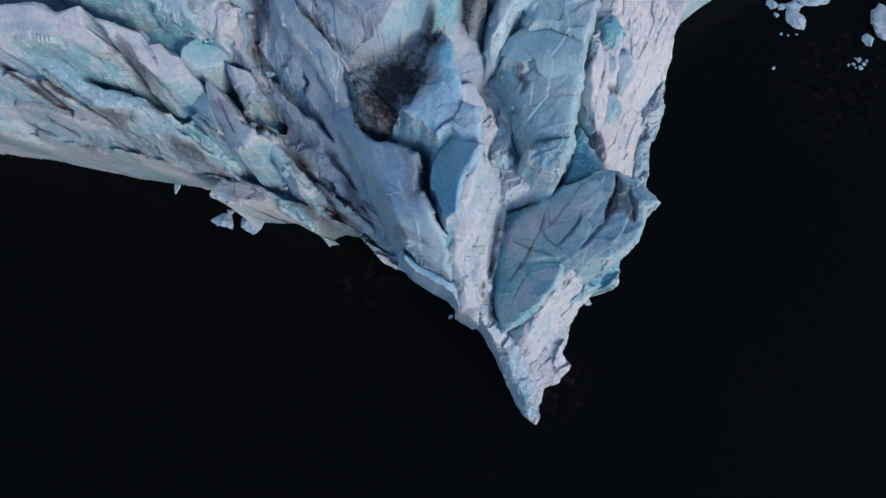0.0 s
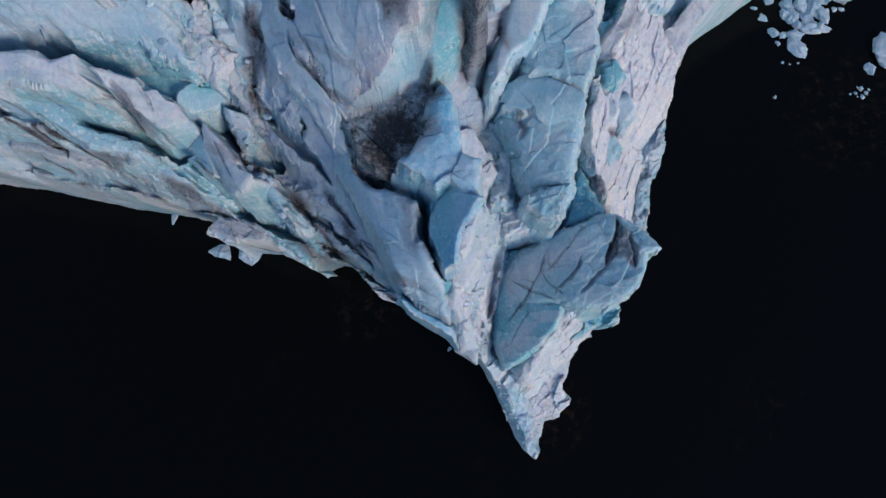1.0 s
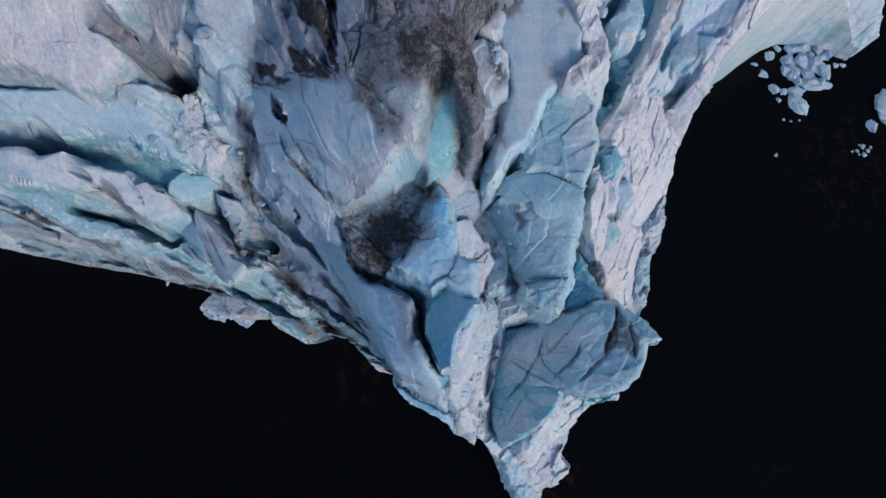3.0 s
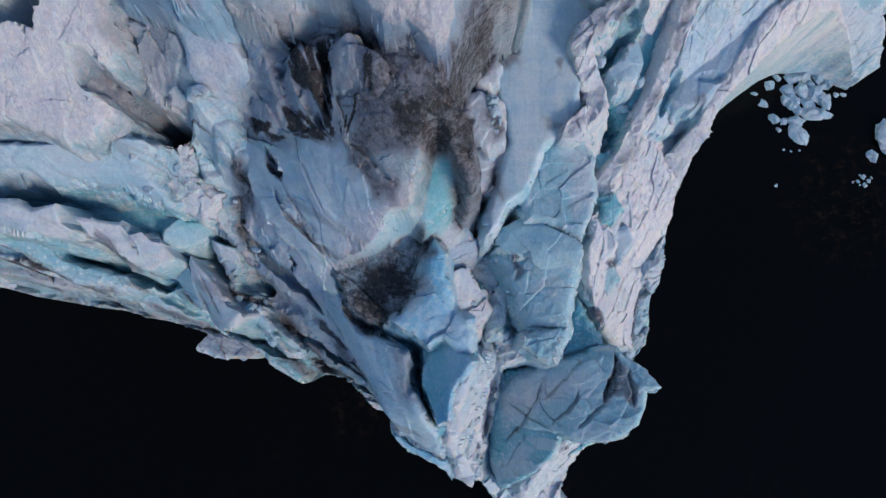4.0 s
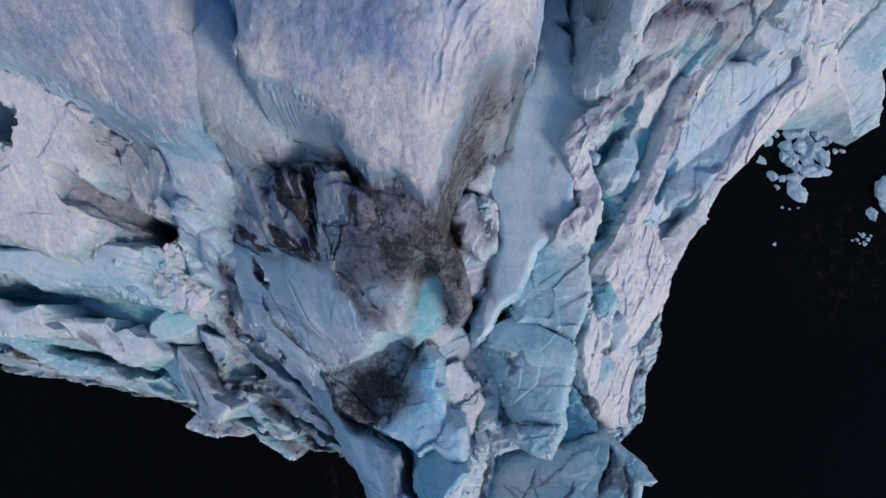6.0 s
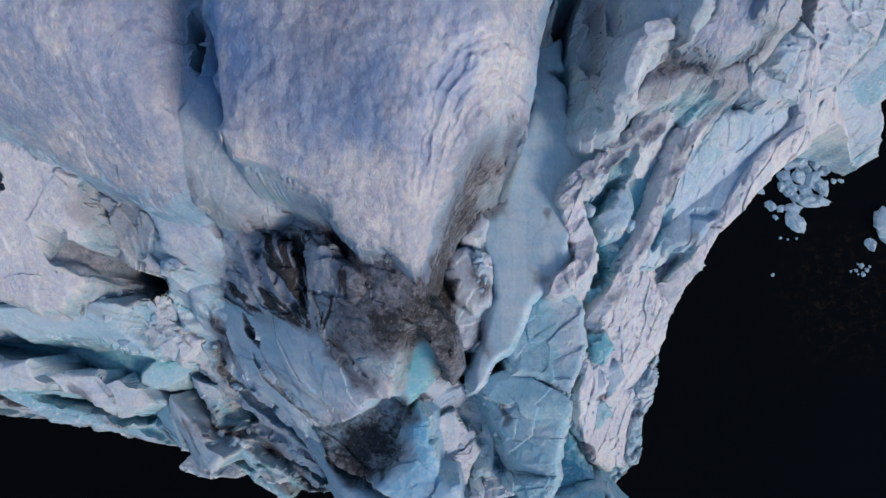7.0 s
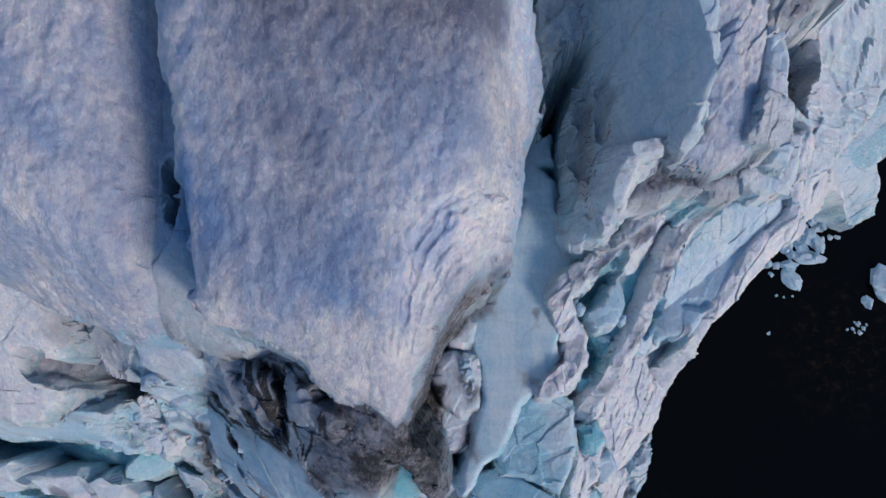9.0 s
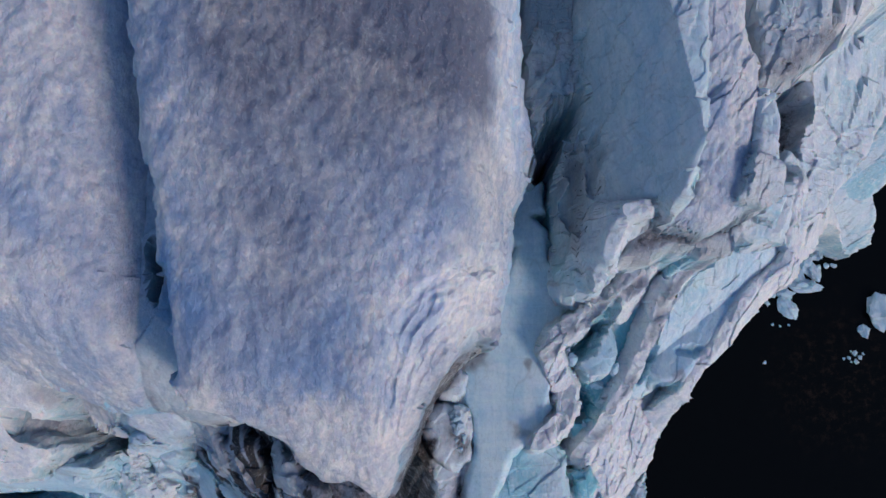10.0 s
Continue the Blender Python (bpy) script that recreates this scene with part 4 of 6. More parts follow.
slab("gully_floor", 'teal', (25, 0, 0.2, -23.2, 21.8), [(-32.3, 24.3), (-23.9, 23.6), (-19.2, 22.4), (-16.2, 20.8), (-16.6, 19.7), (-21.4, 21), (-25, 21.7), (-32.4, 22.2)], side=6.8, soft=0.4, rough=0.12, grain=0)
slab("gully_floor", 'teal', (21.8, 0, 0.2, -22.6, 19.1), [(-27.9, 21.1), (-25.5, 20.5), (-23.1, 20.1), (-20.3, 18.8), (-17.9, 17.7), (-18.3, 17), (-21.1, 17.9), (-24.3, 19.2), (-26.7, 20.1)], side=6.8, soft=0.4, rough=0.2, grain=0)

# cracks and holes
crevasse([(-16.7, 26.6), (-16.6, 26.1), (-15.6, 25.9), (-14.8, 25.7)], width=0.6, depth=5)
crevasse([(-21.9, 29.6), (-20.4, 29.4), (-19.7, 29.2)], width=1.0, depth=8)
crevasse([(-13.5, 17.7), (-12.7, 17), (-12, 16.8)], width=0.6, depth=5, clean=0.4)
crevasse([(-24.7, 19.1), (-23.4, 19), (-21.8, 18.8), (-19.3, 17.6), (-17.3, 16.9)], width=0.6, depth=2.5, clean=0.8)
crevasse([(4.2, 11.7), (4.1, 10.4), (3.8, 8.4), (3.7, 6)], width=0.4, depth=3)
crevasse([(11.1, 28.1), (11.5, 27.2), (11.1, 25.7)], width=0.5, depth=2.5, clean=0.9)
crevasse([(-9.1, 21.6), (-8.4, 20.2), (-7.6, 19.2), (-7, 18.6)], width=0.12, depth=0.7)
crevasse([(-9.5, 18.5), (-9.4, 17.9), (-9.6, 17.5)], width=0.12, depth=0.7)
crevasse([(-19.4, 16.5), (-17.9, 15.6), (-14.7, 13.8), (-13.6, 13.2), (-11, 11.9)], width=0.4, depth=2.2, clean=0.7)
crevasse([(-34.5, 18.2), (-29.6, 17.1), (-25.5, 16.4), (-21.2, 15.3), (-18.3, 14.4)], width=0.4, depth=2.0, clean=0.6)
crevasse([(-32.8, 19.2), (-29.2, 19.2), (-27.6, 19), (-26.1, 18), (-24.1, 17.2)], width=0.35, depth=1.8, clean=0.3)
crevasse([(-11.7, 13.9), (-9.8, 12.1), (-7.5, 10.5), (-4.9, 8.6)], width=0.3, depth=2.2)
crevasse([(-12.2, 15.4), (-10.9, 14), (-9, 13), (-6, 10.6)], width=0.25, depth=2.0)
crevasse([(-12.7, 21.3), (-12.2, 19.8), (-10.6, 18), (-7.9, 15.2)], width=0.35, depth=2.5)
crevasse([(12.3, 32.7), (11.6, 31.3), (10.5, 29.6), (10.5, 29)], width=0.5, depth=2.5, clean=0.9)
crevasse([(-6.4, 17.8), (-4.6, 16.2), (-2.5, 14.4)], width=0.06, depth=0.2, silt=0.5)
crevasse([(-8.4, 20.5), (-7.7, 19.5), (-6.6, 18.3), (-5.8, 17.6)], width=0.1, depth=0.4, silt=0.55)
crevasse([(-9.4, 22.9), (-8.8, 22.1), (-8.8, 21.8)], width=0.12, depth=0.5, silt=0.6)
crevasse([(-9.4, 18.4), (-9.3, 17.9), (-9.7, 17.7)], width=0.12, depth=0.5, silt=0.6)
crevasse([(-1.4, 12.8), (-1.2, 11.2), (-1.5, 9.9)], width=0.3, depth=0.5, silt=0.42)
crevasse([(4.6, 18.5), (5.3, 17.4), (5, 16.8)], width=0.2, depth=0.15, silt=0.5)
crevasse([(10.6, 15.6), (11.5, 14.9), (11.8, 14.3)], width=0.3, depth=0.4, silt=0.6)
crevasse([(11.5, 18.3), (12.4, 18.7), (12.5, 18.9)], width=0.2, depth=0.4, silt=0.5)
crevasse([(5.7, 14), (7.4, 13.9), (8.2, 14.3)], width=0.06, depth=0.25, silt=0.3)
crevasse([(-29.4, 18.8), (-27.9, 18.3), (-27.7, 17.5)], width=0.25, depth=0.4, silt=0.55)
crevasse([(-26.9, 17.2), (-23.5, 16.7), (-21.2, 16.7)], width=0.2, depth=0.4, silt=0.5)
crevasse([(-19.4, 18.3), (-18.7, 17.8), (-18.8, 17.4)], width=0.15, depth=0.4, silt=0.5)
crevasse([(-20.2, 15.9), (-18.9, 15), (-18.2, 14.5), (-16.9, 13.7)], width=0.3, depth=0.5, silt=0.5)
crevasse([(-17.3, 16.7), (-15.5, 15.1), (-15.2, 14.4)], width=0.12, depth=0.4, silt=0.5)
crevasse([(-13.4, 18.4), (-12.4, 17.6), (-11.1, 16.2), (-9.3, 15.1)], width=0.7, depth=1.4, silt=0.2)
crevasse([(-8.9, 15.2), (-7.4, 13.6), (-6.7, 12.6)], width=0.3, depth=1.0, silt=0.6)
crevasse([(-10.1, 12.1), (-8.5, 10.8), (-7.7, 9.3)], width=0.25, depth=0.5, silt=0.55)
crevasse([(19.8, 42.8), (25.9, 45.7), (25, 43.2), (25.7, 42.2)], width=0.8, depth=2.5, silt=0.6)
crevasse([(9.7, 42.9), (9.4, 42.5), (8.7, 41.5), (7.7, 39.8), (7.6, 39.4)], width=0.6, depth=7)
crevasse([(-9.4, 23.5), (-8.8, 22.7), (-8.5, 21.8)], width=0.2, depth=1.0, silt=0.6)
crevasse([(-7.7, 19.9), (-7, 18.6), (-6.2, 17.6)], width=0.1, depth=0.4, silt=0.4)
for n in range(6):
    off = 0.33 * n
    crevasse([(0.1 + 0.8 * off, 26.9), (0.55 + 0.85 * off, 29 - 0.1 * off), (1.1 + 0.9 * off, 30.7 - 0.35 * off), (2 + 0.95 * off, 32.1 - 0.6 * off), (3.4 + 0.8 * off, 33 - 0.75 * off), (5.6, 34.6 - 0.9 * off)], width=0.2 + 0.05 * (n % 3), depth=0.19 + 0.05 * (n % 2))
crevasse([(5.7, 40.8), (5.4, 38.6), (5.2, 37), (5.1, 35.6)], width=0.3, depth=0.25)
crevasse([(9.7, 40.8), (9.6, 39.3), (9.5, 37.4), (9.7, 35.7)], width=0.35, depth=1.2, silt=0.35)
crevasse([(10.3, 40.7), (10.2, 39.2), (10.4, 37.4)], width=0.35, depth=1.0, silt=0.3)
crevasse([(17, 30.2), (18.3, 30), (19, 30.2)], width=0.35, depth=0.5, clean=0.4)
crevasse([(15.7, 30.5), (15.4, 29.3), (14.9, 27.9)], width=0.4, depth=0.9, clean=0.7)
crevasse([(-18.1, 27.4), (-17, 26.3), (-16, 25.5), (-14.8, 25.1)], width=0.7, depth=3.5, silt=0.5)
crevasse([(5.3, 5.6), (6.5, 7.2), (7.4, 8.9), (7.7, 10.5)], width=0.12, depth=0.35, silt=0.5)
crevasse([(8.2, 7.2), (9.1, 8.3), (9.9, 9.9)], width=0.1, depth=0.3, silt=0.5)
crevasse([(5.4, 8.6), (6.7, 7.7), (8.3, 6.8)], width=0.08, depth=0.25, silt=0.3)
crevasse([(9.1, 35.4), (9.3, 34), (10.1, 33)], width=0.3, depth=0.5, clean=0.3)
crevasse([(12.6, 40.3), (13.2, 40.2), (15.1, 41.8)], width=0.15, depth=0.25)
crevasse([(-7.7, 34.1), (-7.7, 32.8), (-7.7, 31.6)], width=0.25, depth=1.5, silt=0.5)
crevasse([(-7.8, 39.5), (-7.6, 37.7), (-7.6, 36.5)], width=0.2, depth=1.0, silt=0.3)

crevasse([(-6.1, 17.3), (-5.9, 16.2), (-5.5, 15), (-4.3, 14.1), (-2.7, 13.8), (-1.6, 13.1), (-1, 11.9), (-0.9, 10.2), (-0.4, 9.1), (0.1, 7.8)], width=0.32, depth=2.2, clean=0.5)
crevasse([(11.9, 12.5), (12, 11.2), (11.6, 9.9), (11.3, 9)], width=0.22, depth=0.5, silt=0.75)
crevasse([(12.6, 11.4), (13, 10), (13.1, 8.9)], width=0.14, depth=0.3, silt=0.7)
crevasse([(11.4, 9), (10.4, 8.1), (9.7, 7.2)], width=0.16, depth=0.35, silt=0.3)
crevasse([(7.3, 9.5), (7.8, 8.2), (8.8, 7.2)], width=0.1, depth=0.25)
crevasse([(-3.9, 22.2), (-3, 21.4), (-2.4, 20.6), (-1.8, 20.1)], width=0.14, depth=0.4, silt=0.75)
crevasse([(-9.5, 23.2), (-9, 22.3), (-8.5, 21.6)], width=0.1, depth=0.4, silt=0.6)
crevasse([(-8.7, 21.8), (-7.4, 19.6), (-6.2, 18.1), (-4.8, 17.1)], width=0.06, depth=0.2, silt=0.45)
crevasse([(-7.2, 23.7), (-7, 22.1), (-5.8, 19.7), (-4.1, 18.3)], width=0.05, depth=0.15, silt=0.25)
crevasse([(-7.9, 26.5), (-7.2, 25.9), (-7, 24.7), (-6.7, 24.1)], width=0.3, depth=0.7, silt=0.72)
crevasse([(-6.4, 26.5), (-6.4, 25.3), (-6, 24.1), (-5, 23)], width=0.3, depth=0.8, silt=0.78)
crevasse([(-5, 26.4), (-4.8, 25.1), (-5.1, 24.2), (-4.6, 23.3)], width=0.3, depth=0.7, silt=0.78)
crevasse([(-3.5, 27), (-2.9, 25.9), (-2.6, 25.2)], width=0.3, depth=0.8, silt=0.7)
crevasse([(-9.4, 26.2), (-8.5, 25.4), (-8, 24)], width=0.2, depth=0.5, silt=0.6)
crevasse([(-20.4, 19.9), (-19.9, 19.1), (-19.4, 18.3)], width=0.12, depth=0.3, silt=0.4)
crevasse([(-19.2, 20), (-18.7, 19.2), (-18.5, 18.5)], width=0.07, depth=0.2, silt=0.25)
crevasse([(-15.7, 17.6), (-14.9, 16.3), (-14.2, 14.9)], width=0.08, depth=0.25, silt=0.35)

# silt and rock debris melted out on the ice; teal, blue and white tints
tint_area('dirt', [(0.5, 23.5), (1.1, 25.1), (1.3, 26.7), (2, 28), (3.1, 29.8), (4.9, 31.1), (5, 30.8), (4.3, 30), (3.8, 29), (2.5, 27.5), (1.7, 26.1), (1, 24.1)], soft=0.3, amount=0.72)
# glow of the dome's lit lip, painted in white and teal
tint_area('snow', [(-4.4, 19.8), (-1.8, 19.5), (-1, 19.6), (-2, 18.6), (-3.7, 17.8), (-5.1, 17.3), (-5.2, 18.2)], soft=0.5, amount=0.65)
tint_area('teal', [(-3.2, 19.8), (-1, 19.7), (-1.8, 18.8), (-2.8, 18.6)], soft=0.4, amount=0.5)
tint_area('teal', [(-0.7, 12.6), (0.6, 13.1), (1.1, 10.9), (0.3, 9.4), (-0.5, 9.4)], soft=0.4, amount=0.75)
tint_area('teal', [(5.8, 22.7), (7.3, 23.6), (7.8, 21.3), (6.5, 20.3)], soft=0.6, amount=0.75)
tint_area('snow', [(7.3, 24.9), (9.4, 24), (9.3, 21.3), (8.5, 20.3), (8, 23.3)], soft=0.4, amount=0.6)
tint_area('teal', [(4.6, 7.6), (7.1, 8.8), (8.9, 6.6), (7.6, 4.2), (5.9, 4.6)], soft=0.8, amount=0.8)
tint_area('dirt', [(-2.8, 13.5), (-1.6, 12.7), (-1.4, 9.6), (-2.1, 9.7), (-2.3, 11.9)], soft=0.4, amount=0.36)
tint_area('dirt', [(0.8, 14.6), (1.1, 13.7), (0.6, 12.8), (0.3, 14)], soft=0.4, amount=0.2)
tint_area('dirt', [(12, 12.1), (12.7, 11.6), (13.3, 9.9), (13.3, 8.8), (12.9, 9), (12.4, 9.9), (11.8, 9.6), (11.3, 8.8), (11.6, 9.9), (11.9, 10.9)], soft=0.2, amount=0.52)
tint_area('dirt', [(2.2, 20.2), (3.7, 23.6), (4, 21.4), (3.1, 22.1)], soft=0.3, amount=0.6)
tint_area('dirt', [(3, 26.1), (3.6, 26.1), (4, 24.5), (3.5, 24.2)], soft=0.4, amount=0.58)
tint_area('dirt', [(3.4, 29), (4.8, 30.2), (5.1, 29.3), (4.4, 29.4)], soft=0.5, amount=0.45)
tint_area('dirt', [(11.7, 34.6), (11.9, 35.4), (12.4, 35.9), (13.1, 35.9), (14.6, 35.3), (16.6, 36.1), (19.7, 36.6), (15, 35.1), (13.6, 35.1), (12.6, 34.5)], soft=0.25, amount=0.56)
tint_area('dirt', [(17.5, 44), (18.3, 43.6), (20.1, 44.5), (25.5, 50.8), (25.4, 47.5), (19.6, 43.2), (16.7, 41.8)], soft=0.4, amount=0.5)
tint_area('dirt', [(15.6, 36.7), (16.4, 38.4), (18, 38.1), (21.8, 39), (16.9, 36.5)], soft=0.3, amount=0.2)
tint_area('dirt', [(9.4, 40.3), (9.7, 40.5), (9.8, 35.3), (9.4, 35.1)], soft=0.3, amount=0.4)
tint_area('teal', [(6.9, 47.8), (9.3, 47.4), (9.4, 42.3), (8.5, 40.8), (8.1, 38), (8.9, 34.8), (9, 39.8), (8.7, 41.8), (5.8, 37.7)], soft=0.6, amount=0.5)
tint_area('dirt', [(-15.8, 29.3), (-15.5, 29.3), (-12.7, 28.3), (-13.7, 27.7), (-15.4, 27), (-15.9, 27.1), (-16, 28.5)], soft=0.4, amount=0.38)
tint_area('dirt', [(-16.1, 26.9), (-16, 26.3), (-16.3, 25.4), (-16.7, 25.5), (-16.9, 26.2)], soft=0.3, amount=0.5)
# blue tone of the west cap's shaded flank, put into the colour
tint_area('blue', [(-9.7, 51), (-7.8, 51), (-7.8, 36), (-8.2, 30), (-9, 28), (-9.6, 28.6), (-9.5, 32)], soft=0.7, amount=0.4)
tint_area('dirt', [(-8.9, 28.1), (-8.5, 28.4), (-8.6, 27.9), (-8.7, 27.4), (-8.8, 27.6)], soft=0.3, amount=0.6)
tint_area('dirt', [(-28, 18.8), (-26.9, 18.7), (-27.6, 18.2), (-29, 18.4), (-28.3, 18.5)], soft=0.25, amount=0.65)
tint_area('dirt', [(-29.9, 18.5), (-27.2, 17.9), (-26.2, 17.3), (-22.1, 16.5), (-26.2, 17), (-28.5, 17.9)], soft=0.25, amount=0.5)
tint_area('dirt', [(-29.3, 17), (-27.7, 16.6), (-28.6, 16.6), (-29.5, 16.7)], soft=0.25, amount=0.6)
tint_area('dirt', [(-20.7, 16), (-18.6, 15.4), (-18, 14.8), (-17.4, 14.4), (-18.3, 14.2), (-19.6, 15.2), (-21.1, 15.7)], soft=0.3, amount=0.55)
tint_area('dirt', [(-20.1, 19.2), (-19.5, 19), (-19.3, 17.8), (-21.8, 19.2), (-20.5, 18.8)], soft=0.25, amount=0.5)
tint_area('dirt', [(-12.3, 23.6), (-11.2, 23.4), (-10.9, 22.1), (-11, 21.3), (-11.2, 20.9), (-11.8, 21.7), (-12, 22.8)], soft=0.3, amount=0.62)
tint_area('dirt', [(-11.9, 15.1), (-11.4, 15), (-9.8, 14.1), (-10.3, 13.7), (-11.6, 14.3)], soft=0.3, amount=0.6)
tint_area('dirt', [(-8.2, 14), (-6.6, 12.4), (-6.5, 11.5), (-5.6, 10.2), (-6.5, 10.4), (-7.7, 12.2)], soft=0.3, amount=0.55)
tint_area('dirt', [(-12.8, 13.2), (-10.1, 11.5), (-7.7, 9.5), (-10.2, 10.4), (-12.3, 12)], soft=0.3, amount=0.5)
tint_area('dirt', [(-26.9, 22.7), (-25, 22.7), (-23.6, 22.4), (-25.8, 22.4), (-27.7, 22.6)], soft=0.3, amount=0.45)
tint_area('dirt', [(-0.9, 19.4), (-0.4, 18.6), (0, 17.9), (-1, 17.4), (-2.5, 17.1), (-2.6, 17.6), (-1.7, 18.3)], soft=0.3, amount=0.6)
tint_area('dirt', [(-6, 17.1), (-4.4, 17.3), (-2.4, 17.3), (-1.2, 16.8), (-1, 15.3), (-2.6, 15.1), (-3, 14.3), (-4, 14.5), (-5.4, 15.7)], soft=0.8, amount=0.55)
tint_area('dirt', [(-4.6, 16.9), (-2.5, 17), (-1.7, 16.3), (-2.1, 15.3), (-3, 14.6), (-3.8, 14.8), (-4.5, 15.9)], soft=1.0, amount=0.85)
tint_area('dirt', [(4, 29.3), (5.2, 30.5), (5, 29.5), (4.5, 28.9), (4, 29.1)], soft=0.25, amount=0.46)
tint_area('dirt', [(7.3, 29.5), (7.7, 29.6), (7.8, 28.9), (7.4, 28.7)], soft=0.12, amount=0.5)
tint_area('dirt', [(6.4, 26.1), (6.9, 26.2), (7.2, 25.7), (6.6, 25.4)], soft=0.2, amount=0.4)
tint_area('teal', [(8.9, 30.3), (10.5, 31.6), (11.1, 30.9), (10.6, 30.8)], soft=0.25, amount=0.9)
tint_area('teal', [(7.7, 25), (10.6, 26.4), (9.6, 23), (8.2, 23.3)], soft=0.3, amount=0.7)
tint_area('teal', [(8.3, 13.7), (10.2, 16.1), (11.4, 14.3), (11.2, 13.1), (9.4, 12.5)], soft=0.3, amount=0.9)
tint_area('teal', [(-21.7, 22.4), (-18.4, 21.8), (-16.8, 21.2), (-19, 20.4), (-23.6, 21.8)], soft=0.5, amount=0.5)
tint_area('teal', [(-26.2, 20.5), (-23.1, 19.3), (-23.5, 18.6), (-25.9, 19.1), (-27.7, 19.8)], soft=0.5, amount=0.8)
tint_area('teal', [(-21.9, 17.9), (-16.6, 17.6), (-17.5, 16.5), (-20.3, 16.4)], soft=0.5, amount=0.8)
tint_area('teal', [(-14.9, 15.2), (-12.6, 14.9), (-10.8, 13.3), (-14, 13.3)], soft=0.5, amount=0.8)
tint_area('dirt', [(16.7, 28.6), (17.4, 29), (17.6, 28.5), (16.9, 28.4)], soft=0.15, amount=0.45)
tint_area('dirt', [(11.9, 24.9), (13.9, 26.5), (14.3, 26.2), (12.3, 24.5)], soft=0.2, amount=0.42)
tint_area('dirt', [(8.6, 30.2), (9.6, 31.1), (11.3, 32.5), (11.7, 32.6), (9.9, 31.1), (9, 29.9)], soft=0.15, amount=0.4)
tint_area('teal', [(6.2, 24.2), (7.2, 24.8), (9.1, 24.1), (8.8, 22.5), (7.1, 22.2)], soft=0.4, amount=0.8)
tint_area('teal', [(7.1, 21.6), (8.4, 21.9), (8.6, 19.9), (7.5, 19.6)], soft=0.4, amount=0.8)
tint_area('teal', [(4.8, 22), (6.2, 22.2), (6.8, 20.9), (5.5, 20.6)], soft=0.3, amount=0.6)
tint_area('teal', [(11, 28.2), (12.2, 28.2), (12.3, 26.5), (11.4, 25.1), (11, 25.9)], soft=0.3, amount=1.0)
tint_area('teal', [(14.3, 34.9), (16.3, 35.1), (16.3, 34.7), (15.9, 34.6), (15.2, 34.7)], soft=0.2, amount=1.0)
tint_area('dirt', [(16.3, 35.2), (16.7, 34.9), (15.8, 33.6), (15.2, 32.9), (14.9, 31.7), (14.7, 30.8), (14.4, 31.1), (14.9, 33.2), (15.4, 34.1)], soft=0.15, amount=0.42)
tint_area('dirt', [(14, 29), (14.3, 28.8), (13.7, 27.2), (12.8, 26.3), (12.6, 26.4), (13.4, 27.7)], soft=0.15, amount=0.4)
tint_area('dirt', [(10.7, 32.1), (11.8, 32.5), (12.1, 32.2), (11.2, 31.5), (10.5, 31.3)], soft=0.2, amount=0.42)
tint_area('dirt', [(12.4, 33.3), (13.4, 34), (13.7, 33.7), (12.7, 32.8)], soft=0.2, amount=0.42)
# shading of the slope's upper part, painted teal
tint_area('teal', [(16.5, 33.8), (18.3, 35.3), (20.1, 36.1), (19.8, 34.7), (18, 33), (16.9, 31.9)], soft=0.5, amount=0.75)
tint_area('teal', [(14.9, 30.1), (15.9, 30.4), (15.3, 29.1), (14.3, 27.8), (13.9, 27.9)], soft=0.4, amount=0.7)
# highlight along the dome's sunlit lip, painted white and free of silt
tint_area('snow', [(-4.8, 18.2), (-3.5, 19.3), (-1.9, 19.7), (-0.7, 20.3), (-0.5, 20.3), (-1, 19.4), (-2.8, 18.3), (-4.8, 17.5)], soft=0.3, amount=0.95)
tint_area('dirt', [(-5.2, 17.9), (-3.4, 19.5), (-1.9, 19.9), (-0.7, 20.4), (-0.5, 20.3), (-1, 19.4), (-2.8, 18.3), (-4.8, 17.5)], soft=0.3, amount=0.0)
tint_area('snow', [(-11.2, 27.8), (-8.9, 27.6), (-9.6, 27.2), (-10.2, 26.2), (-11.6, 25.8), (-12.2, 26.7)], soft=0.5, amount=0.8)
tint_area('teal', [(-12, 28), (-8.9, 27.6), (-9.6, 27.2), (-10.2, 26.2), (-11.9, 25.4), (-13.1, 26.9)], soft=0.5, amount=0.0)
# the lip's shadow over the trough, painted as dark teal without snow
tint_area('teal', [(-26.3, 22.5), (-21.3, 22.2), (-16.3, 21.4), (-15.4, 21.1), (-16.2, 20.3), (-18, 20.5), (-21.8, 21.2), (-22.3, 21.1), (-25.5, 21.2)], soft=0.4, amount=0.95)
tint_area('snow', [(-26.3, 22.5), (-21.3, 22.2), (-16.3, 21.4), (-15.4, 21.1), (-16.2, 20.3), (-18, 20.5), (-21.8, 21.2), (-22.3, 21.1), (-25.5, 21.2)], soft=0.4, amount=0.0)
tint_area('teal', [(-26.2, 19.6), (-24, 19.2), (-22.8, 18.8), (-21.9, 18.5), (-22.2, 17.8), (-25.4, 18.6), (-28.5, 19.2)], soft=0.4, amount=0.9)
tint_area('teal', [(-21.6, 18.1), (-16.7, 18.2), (-15.9, 16.3), (-12.9, 14.8), (-16.4, 13.9), (-19, 16.1)], soft=0.5, amount=0.7)
# white highlights painted on the beak and the block at its foot
tint_area('snow', [(4.6, 9), (7.4, 10.5), (10.1, 11), (10.4, 9.8), (8.1, 8.8), (5.3, 6.9)], soft=0.6, amount=0.7)
